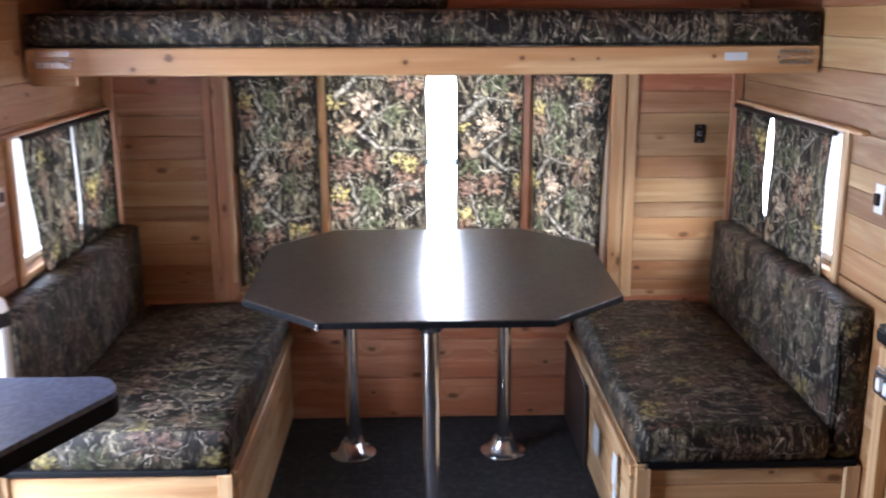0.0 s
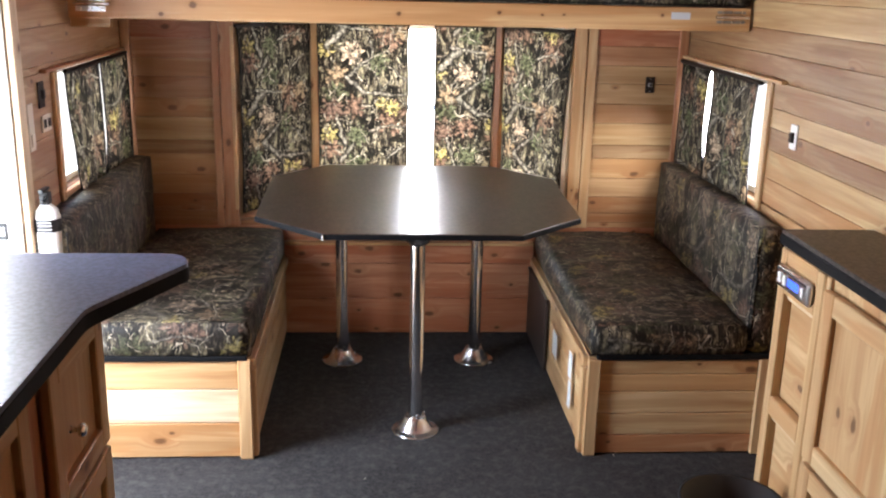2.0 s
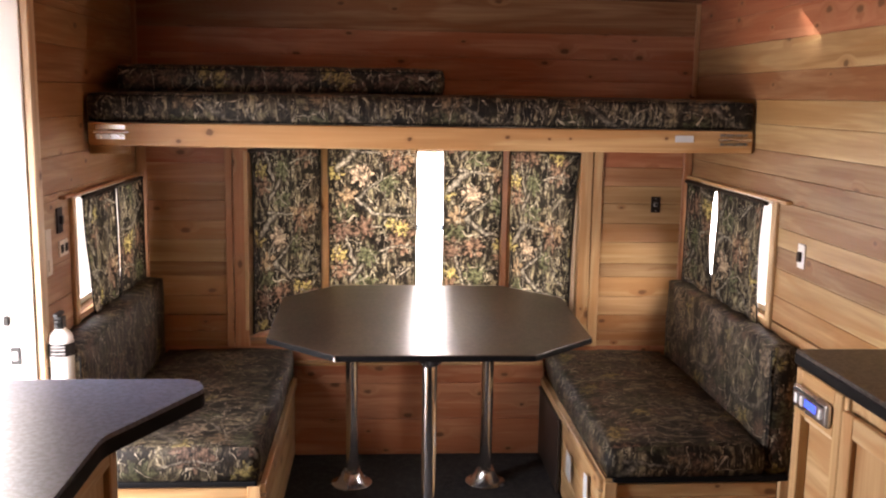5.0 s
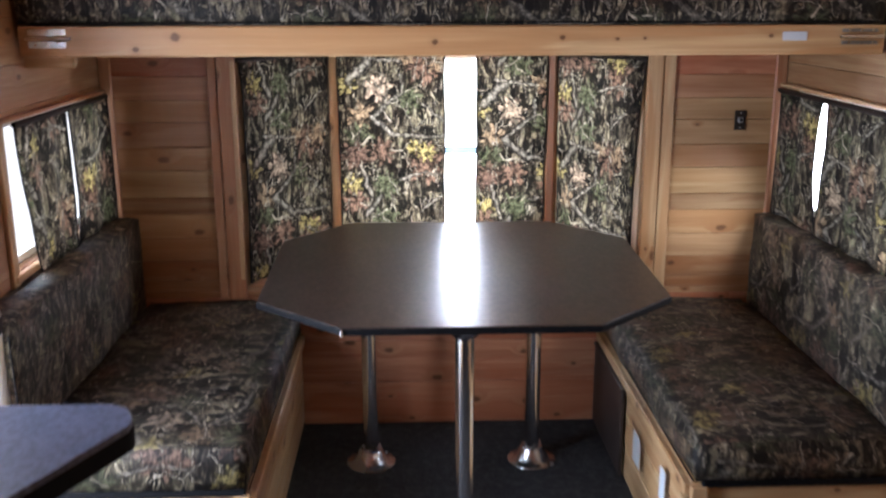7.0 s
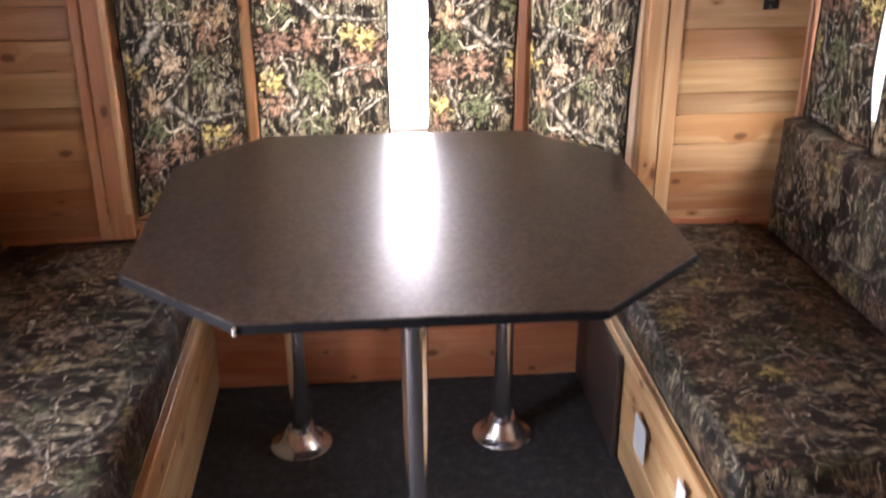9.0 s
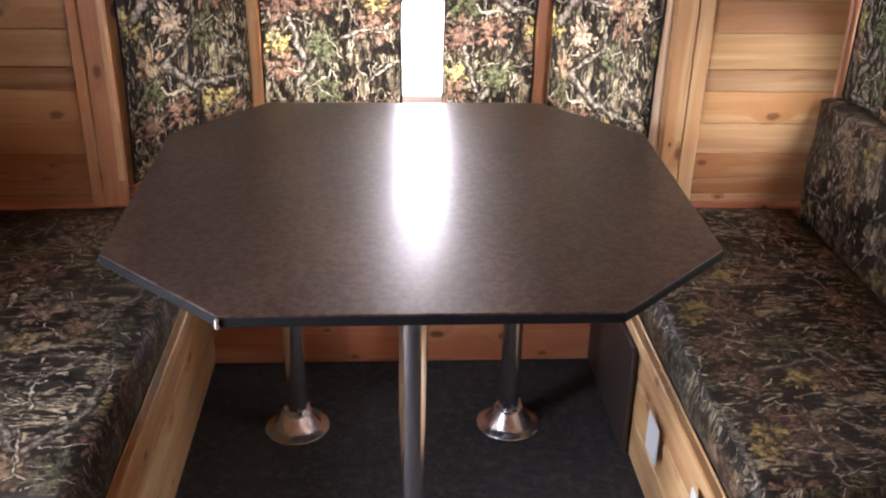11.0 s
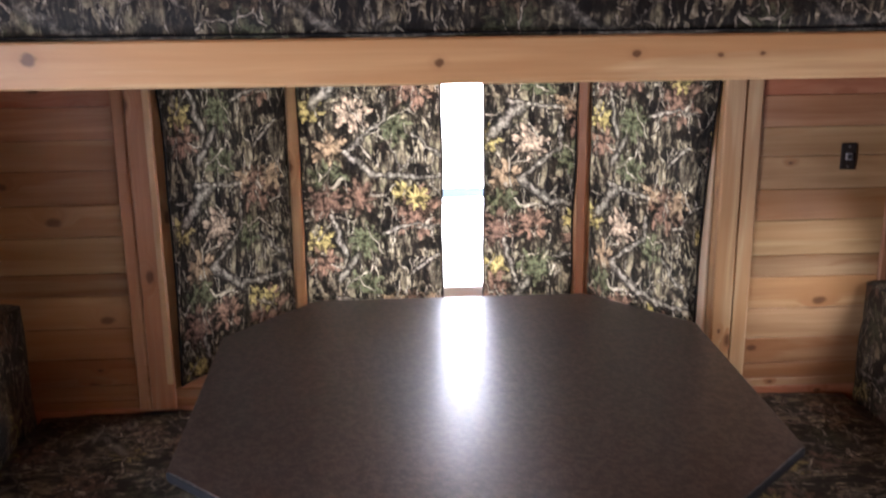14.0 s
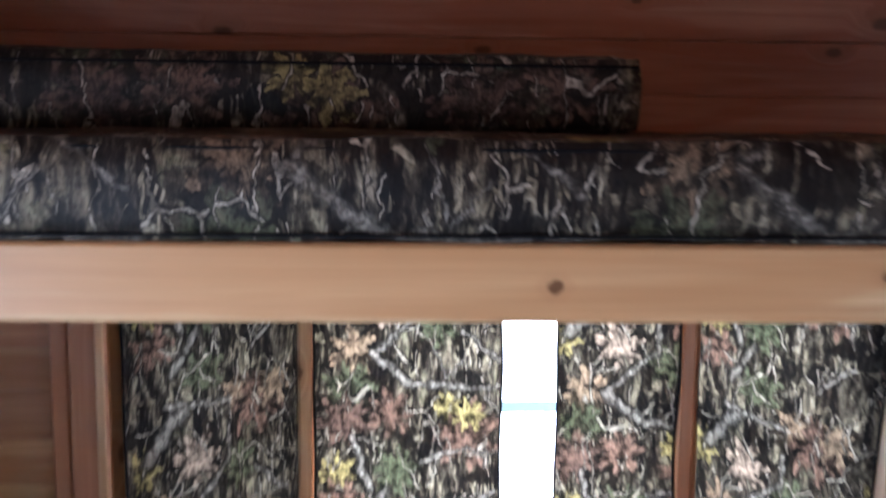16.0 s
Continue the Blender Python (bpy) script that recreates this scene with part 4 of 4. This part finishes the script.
for sx in (-1, 1):
    board("cleat", bunk, (sx * (XR - 0.03), (RY + YB) / 2 + 0.05, 1.464), (0, 1, 0), (-sx, 0, 0), (YB - RY - 0.14, 0.044, 0.05), M_TRIM, 0.003)
board("support_block", bunk, (-1.155, RY + 0.055, 1.424), (1, 0, 0), (0, -1, 0), (0.14, 0.036, 0.03), M_PALE, 0.003)


def latch(x, label, tall, metal):
    l = thing("latch", label, "latch", (x, RY - 0.001, 1.489), "bunk latches")
    for dz in (-0.017, 0.017):
        leaf = part("leaf", box(-0.055, 0.05, -0.004, 0.0, dz - tall, dz + tall, 0.001), metal, l)
        for dx in (-0.035, 0.0, 0.034):
            part("screw", lathe([(0.0045, 0.0), (0.0035, 0.002), (0.0, 0.0022)], 10), M_STEEL, leaf).matrix_basis = pose(dx, -0.004, dz, 90, 0, 0)
    part("bolt", seam([(-0.06, -0.009, 0), (0.062, -0.009, 0)], 0.006), M_CHROME, l, "bright sliding bolt", True)


latch(-1.135, "bright steel slide latch on the bunk rail's shaded end", 0.009, M_STEEL)
latch(1.150, "dull steel slide latch on the bunk rail's lit end", 0.005, M_DULLSTEEL)
tagged(part("paper_sticker", box(0.925, 0.995, RY - 0.0025, RY - 0.0005, 1.478, 1.503), M_PAPER), "small white paper sticker on the bunk rail", "sticker")

cushion("bunk_mattress", "long camouflage mattress on the bunk platform", (XL + 0.012, XR - 0.010, RY + 0.002, YB - 0.03, 1.522, 1.632), 5.0, [[(XL + 0.02, RY + 0.000, 1.530), (XR - 0.02, RY + 0.000, 1.530)], [(XL + 0.02, RY + 0.004, 1.620), (XR - 0.02, RY + 0.004, 1.620)]], 0.022, 0.006)
cushion("bolster_cushion", "camouflage bolster cushion lying on the bunk mattress", (XL + 0.07, 0.072, 3.36, YB - 0.05, 1.638, 1.735), 6.0, [[(XL + 0.08, 3.357, 1.72), (0.066, 3.357, 1.72)]], 0.02, 0.006)

# ---------------------------------------------------------------- kitchen counters
CZ = 0.965


def rounded(points, radius, steps=5):
    """Rounds the corners of an outline; radius per corner."""
    out = []
    n = len(points)
    for k, p in enumerate(points):
        r = radius[k]
        p = Vector(p)
        if r <= 0:
            out.append(tuple(p))
            continue
        a, b = Vector(points[k - 1]), Vector(points[(k + 1) % n])
        p0, p1 = p + (a - p).normalized() * r, p + (b - p).normalized() * r
        for s in range(steps + 1):
            u = s / steps
            out.append(tuple(p0 * (1 - u) ** 2 + p * 2 * u * (1 - u) + p1 * u ** 2))
    return out


OUT_L = rounded([(XL + 0.002, -0.9), (-0.690, -0.9), (-0.708, 1.462), (-0.566, 1.778), (-0.598, 1.852), (XL + 0.002, 1.852)], [0, 0.0, 0.03, 0.025, 0.04, 0.0])
worktop_l = thing("worktop", "dark laminate worktop with a flared peninsula end by the door", "worktop", group="kitchen worktops")
part("slab", prism(OUT_L, CZ - 0.012, CZ, 0.0015), M_COUNTER_SHEEN, worktop_l)
part("edge_band", prism([(x + (0.002 if x > -1.0 else 0), y + (0.002 if y > 1.8 else 0)) for x, y in OUT_L], CZ - 0.042, CZ - 0.010, 0.002), M_EDGE, worktop_l, "black rounded edging")
OUT_R = [(0.968, -0.9), (XR - 0.002, -0.9), (XR - 0.002, 2.115), (0.972, 2.115)]
worktop_r = thing("worktop", "dark speckled laminate worktop along the long wall", "worktop", group="kitchen worktops")
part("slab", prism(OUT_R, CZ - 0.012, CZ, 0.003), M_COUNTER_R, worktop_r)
part("edge_band", prism([(x - (0.002 if x < 1.0 else 0), y + (0.002 if y > 2 else 0)) for x, y in OUT_R], CZ - 0.042, CZ - 0.010, 0.006), M_EDGE, worktop_r, "black edging")


def shaker_door(parent, xf, sx, y0, y1, z0, z1, knob_at=None, rail=0.055, material=None):
    """A framed door on a face at xf that looks along sx."""
    m = material or M_PALE
    w, h = y1 - y0, z1 - z0
    root = board("door", parent, (xf + sx * 0.005, (y0 + y1) / 2, (z0 + z1) / 2), (0, 0, 1), (sx, 0, 0), (h - 0.01, w - 0.01, 0.008), m, 0.001)
    frame_x = xf + sx * 0.014

    def piece(nm, y, z, long_way, size):
        ob = board(nm, None, (frame_x, y, z), long_way, (sx, 0, 0), size, m, 0.003)
        ob.parent = root
        ob.matrix_parent_inverse = root.matrix_basis.inverted()

    piece("stile", y0 + rail / 2, (z0 + z1) / 2, (0, 0, 1), (h, rail, 0.02))
    piece("stile", y1 - rail / 2, (z0 + z1) / 2, (0, 0, 1), (h, rail, 0.02))
    piece("rail", (y0 + y1) / 2, z0 + rail / 2, (0, 1, 0), (w - 2 * rail, rail, 0.02))
    piece("rail", (y0 + y1) / 2, z1 - rail / 2, (0, 1, 0), (w - 2 * rail, rail, 0.02))
    if knob_at:
        k = part("knob", lathe([(0.008, 0.0), (0.006, 0.004), (0.005, 0.014), (0.013, 0.018), (0.0145, 0.024), (0.010, 0.030), (0.0, 0.031)], 16), M_STEEL, root, "pewter knob", True)
        k.matrix_parent_inverse = root.matrix_basis.inverted()
        k.matrix_basis = pose(xf + sx * 0.022, knob_at[0], knob_at[1], 0, 90 * sx, 0)
    return root


FL = -0.752
for y0, y1 in ((1.225, 1.672), (0.78, 1.225), (0.335, 0.78)):
    u = thing("base_cabinet", "pine base cabinet with a framed door under the peninsula worktop", "cabinet", group="kitchen cabinets by the door")
    part("carcass", box(XL + 0.006, FL - 0.02, y0, y1, 0.003, CZ - 0.043), M_PALE, u)
    board("end_stile", u, (FL - 0.01, y1 - 0.024, 0.46), (0, 0, 1), (1, 0, 0), (CZ - 0.05, 0.046, 0.02), M_TRIM)
    board("end_stile", u, (FL - 0.01, y0 + 0.03, 0.46), (0, 0, 1), (1, 0, 0), (CZ - 0.05, 0.058, 0.02), M_RED)
    board("top_rail", u, (FL - 0.01, (y0 + y1) / 2, CZ - 0.06), (0, 1, 0), (1, 0, 0), (y1 - y0 - 0.11, 0.03, 0.02), M_PALE)
    board("kick_rail", u, (FL - 0.01, (y0 + y1) / 2, 0.04), (0, 1, 0), (1, 0, 0), (y1 - y0 - 0.11, 0.07, 0.02), M_PALE)
    part("mid_filler", box(FL - 0.02, FL - 0.002, y0 + 0.06, y1 - 0.05, 0.08, CZ - 0.08), M_PALE, u)
    shaker_door(u, FL, 1, y0 + 0.062, y1 - 0.046, 0.60, CZ - 0.055, (y0 + 0.155, 0.745), 0.05)
    shaker_door(u, FL, 1, y0 + 0.062, y1 - 0.046, 0.08, 0.585, None, 0.05)

FR = 0.986


def framed_cabinet(y0, y1):
    """A narrow cabinet end: one face frame with two sunk panels."""
    u = thing("base_cabinet", "narrow pine cabinet end with sunk panels below a control panel", "cabinet", group="kitchen cabinets along the long wall")
    part("carcass", box(FR + 0.03, XR - 0.006, y0, y1, 0.003, CZ - 0.043), M_PALE, u)
    mid = (y0 + y1) / 2
    for y, w in ((y0 + 0.019, 0.038), (y1 - 0.019, 0.038)):
        board("face_stile", u, (FR + 0.002, y, 0.463), (0, 0, 1), (-1, 0, 0), (CZ - 0.055, w, 0.03), M_PALE)
    for z0, z1 in ((0.795, CZ - 0.046), (0.435, 0.49), (0.01, 0.07)):
        board("face_rail", u, (FR + 0.002, mid, (z0 + z1) / 2), (0, 1, 0), (-1, 0, 0), (y1 - y0 - 0.077, z1 - z0, 0.028), M_PALE)
    for z0, z1 in ((0.49, 0.795), (0.07, 0.435)):
        board("sunk_panel", u, (FR + 0.021, mid, (z0 + z1) / 2), (0, 1, 0), (-1, 0, 0), (y1 - y0 - 0.077, z1 - z0, 0.012), M_PALE)
        board("panel_bead", u, (FR + 0.008, mid, z1 - 0.008), (0, 1, 0), (-1, 0, 0), (y1 - y0 - 0.078, 0.016, 0.018), M_SAP)
    return u


framed_cabinet(1.845, 2.105)
for y0, y1 in ((1.385, 1.845), (0.925, 1.385)):
    u = thing("base_cabinet", "pine base cabinet with framed doors along the long wall", "cabinet", group="kitchen cabinets along the long wall")
    part("carcass", box(FR + 0.02, XR - 0.006, y0, y1, 0.003, CZ - 0.043), M_PALE, u)
    for y in (y0 + 0.012, y1 - 0.012):
        board("face_stile", u, (FR + 0.006, y, 0.46), (0, 0, 1), (-1, 0, 0), (CZ - 0.05, 0.022, 0.028), M_PALE)
    part("face_panel", box(FR + 0.003, FR + 0.02, y0 + 0.024, y1 - 0.024, 0.01, CZ - 0.045), M_PALE, u)
    shaker_door(u, FR, -1, y0 + 0.026, y1 - 0.026, 0.435, CZ - 0.075, None, 0.055)
    shaker_door(u, FR, -1, y0 + 0.026, y1 - 0.026, 0.06, 0.42, None, 0.055)

monitor = thing("control_panel", "grey metal control panel with a lit blue display", "control panel", (FR - 0.014, 1.985, 0.848))
part("housing", box(-0.016, 0.002, -0.10, 0.105, -0.032, 0.032, 0.011, 3), M_STEEL, monitor)
part("display", box(-0.018, -0.015, -0.040, 0.022, -0.012, 0.009, 0.001), M_BLUE, monitor, "glowing blue display")
part("slot", box(-0.018, -0.015, -0.085, 0.09, 0.018, 0.023, 0.0005), M_BLACK, monitor)
for dy in (0.04, 0.072, -0.068):
    part("button", box(-0.021, -0.015, dy - 0.008, dy + 0.008, -0.016, 0.012, 0.003, 2), M_WHITE, monitor, "white button")

# ---------------------------------------------------------------- small fixtures


def wall_plate(name, label, category, place, face, w, h, material, parts):
    """A plate on a wall, built looking along -y and turned to face."""
    root = thing(name, label, category, place)
    turn = {(0, -1): 0, (-1, 0): -90, (1, 0): 90}[face]
    root.rotation_euler = (0, 0, radians(turn))
    part("plate", box(-w / 2, w / 2, -0.006, 0.0, -h / 2, h / 2, 0.0025, 2), material, root)
    for nm, x0, x1, z0, z1, d, m in parts:
        part(nm, box(x0, x1, -0.006 - d, -0.005, z0, z1, 0.001), m, root)
    return root


wall_plate("light_switch", "dark brown wall switch on the plank wall", "switch", (1.073, YB, 1.164), (0, -1), 0.042, 0.072, M_BROWN, [("toggle", -0.009, 0.009, -0.008, 0.010, 0.006, M_GREY), ("toggle_core", -0.006, 0.006, -0.005, 0.007, 0.009, M_BLACK), ("screw", -0.003, 0.003, 0.025, 0.030, 0.001, M_DULLSTEEL), ("screw", -0.003, 0.003, -0.030, -0.025, 0.001, M_DULLSTEEL)])
wall_plate("light_switch", "white wall switch with a dark toggle", "switch", (XR, 2.696, 1.126), (-1, 0), 0.05, 0.082, M_WHITE, [("toggle", -0.010, 0.010, -0.018, 0.014, 0.010, M_BROWN)])
wall_plate("light_switch", "dark brown wall switch beside the door casing", "switch", (XL, 2.852, 1.208), (1, 0), 0.055, 0.085, M_BROWN, [("toggle", -0.008, 0.008, -0.012, 0.016, 0.010, M_BLACK)])
wall_plate("power_outlet", "ivory power outlet with two dark sockets", "outlet", (XL, 2.880, 1.112), (1, 0), 0.085, 0.055, M_IVORY, [("socket", -0.032, -0.010, -0.014, 0.014, 0.003, M_BROWN), ("socket", 0.010, 0.032, -0.014, 0.014, 0.003, M_BROWN)])
wall_plate("thermostat", "beige wall thermostat beside the door casing", "thermostat", (XL, 2.735, 1.118), (1, 0), 0.05, 0.15, M_IVORY, [("grille", -0.015, 0.015, -0.06, -0.02, 0.004, M_IVORY)])

ex = thing("fire_extinguisher", "white fire extinguisher with a black label and valve on the wall", "fire extinguisher", (-1.178, 2.655, 0.61))
part("cylinder", lathe([(0.0, 0.0), (0.034, 0.002), (0.040, 0.010), (0.040, 0.235), (0.034, 0.262), (0.020, 0.276), (0.014, 0.282), (0.0, 0.284)], 28), M_WHITE, ex, "", True)
part("label_band", lathe([(0.0405, 0.195), (0.0408, 0.197), (0.0408, 0.246 - 0.012), (0.0405, 0.236)], 28), M_BLACK, ex, "black label band", True)
for z in (0.204, 0.216, 0.226):
    part("print_line", box(-0.02, 0.024, -0.0425, -0.036, z, z + 0.004), M_GREY, ex, "unreadable grey print")
part("valve", box(-0.014, 0.014, -0.02, 0.018, 0.280, 0.318, 0.004, 2), M_BLACK, ex)
part("lever", box(-0.008, 0.008, -0.045, 0.02, 0.322, 0.334, 0.003, 2), M_BLACK, ex)
part("handle", box(-0.008, 0.008, -0.040, 0.015, 0.303, 0.312, 0.003, 2), M_BLACK, ex)
part("nozzle", box(-0.006, 0.006, -0.040, -0.018, 0.288, 0.300, 0.003, 2), M_BLACK, ex)
part("bracket", box(-0.057, -0.030, -0.03, 0.03, 0.05, 0.16, 0.003), M_BLACK, ex, "black wall bracket")

bin_ = thing("waste_bin", "black round plastic waste bin on the carpet", "bin", (0.812, 1.86, 0.0))
part("tub", lathe([(0.0, 0.0), (0.105, 0.0), (0.112, 0.006), (0.134, 0.27), (0.140, 0.275), (0.140, 0.284), (0.131, 0.284), (0.110, 0.02), (0.0, 0.02)], 36), M_BLACK, bin_, "", True)

bm = bmesh.new()
pick = random.Random(4)
for k in range(7):
    lx, ly, r = pick.uniform(-0.45, 0.8), pick.uniform(2.2, 2.75), pick.uniform(0.001, 0.0022)
    box(lx - r, lx + r, ly - r * 1.6, ly + r * 1.6, 0.0, r, 0, 1, bm)
tagged(part("floor_lint", bm, M_IVORY), "tiny pale crumbs scattered on the dark carpet", "crumbs", kind="stuff")

# ---------------------------------------------------------------- planks of the walls, last
HOLES_R = [(WIN_R[0], WIN_R[1], WIN_R[2], WIN_R[3])]
ROWS_R = [0.0, 0.12, 0.24, 0.36, 0.48, 0.60, 0.72, 0.855, 0.952, 1.052, 1.128, 1.196, 1.287, 1.374, 1.458, 1.552, 1.64, 1.74, 1.85, 1.96, H]
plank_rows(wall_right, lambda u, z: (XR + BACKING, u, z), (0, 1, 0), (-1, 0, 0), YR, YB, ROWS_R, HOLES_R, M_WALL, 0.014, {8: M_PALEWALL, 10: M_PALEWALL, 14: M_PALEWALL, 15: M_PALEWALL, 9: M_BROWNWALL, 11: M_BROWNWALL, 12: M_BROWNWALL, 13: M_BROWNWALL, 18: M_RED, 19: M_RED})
HOLES_L = [(WIN_L[0], WIN_L[1], WIN_L[2], WIN_L[3]), DOOR]
ROWS_L = [0.0, 0.135, 0.27, 0.405, 0.54, 0.675, 0.81, 0.945, 1.065, 1.18, 1.30, 1.42, 1.545, 1.66, 1.78, 1.90, H]
plank_rows(wall_left, lambda u, z: (XL - BACKING, u, z), (0, 1, 0), (1, 0, 0), YR, YB, ROWS_L, HOLES_L, M_WALL)
ROWS_B = [0.0, 0.172, 0.341, 0.505, 0.575, 0.652, 0.739, 0.83, 0.892, 0.991, 1.077, 1.167, 1.246, 1.33, 1.41, 1.49, 1.60, 1.706, 1.803, 1.912, H]
HOLE_B = [(BAY_X0, BAY_X1, BAY_Z0, BAY_Z1)]
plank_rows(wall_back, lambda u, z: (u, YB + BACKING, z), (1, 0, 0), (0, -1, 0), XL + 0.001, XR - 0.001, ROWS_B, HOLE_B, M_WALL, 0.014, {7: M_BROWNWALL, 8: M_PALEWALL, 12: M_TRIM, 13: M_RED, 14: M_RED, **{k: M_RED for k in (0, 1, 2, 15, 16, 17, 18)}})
for sx in (-1, 1):
    board("corner_trim", wall_back, (sx * (XR - 0.024), YB - 0.007, 0.97 + 0.0), (0, 0, 1), (0, -1, 0), (0.93, 0.042, 0.014), M_TRIM, 0.004)
    board("corner_trim", wall_back, (sx * (XR - 0.012), YB - 0.007, 1.85), (0, 0, 1), (0, -1, 0), (0.40, 0.022, 0.014), M_TRIM, 0.004)
# the boxed-in foot of the wall between the benches
KNEE = 3.837
for z0, z1 in ((0.002, 0.172), (0.172, 0.341), (0.341, 0.425)):
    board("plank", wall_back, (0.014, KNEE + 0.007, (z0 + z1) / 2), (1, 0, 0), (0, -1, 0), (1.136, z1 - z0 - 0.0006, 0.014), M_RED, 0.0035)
board("ledger_trim", wall_back, (0.014, (KNEE + YB) / 2, 0.432), (1, 0, 0), (0, 0, 1), (1.136, YB - KNEE + 0.006, 0.014), M_PALE, 0.003)
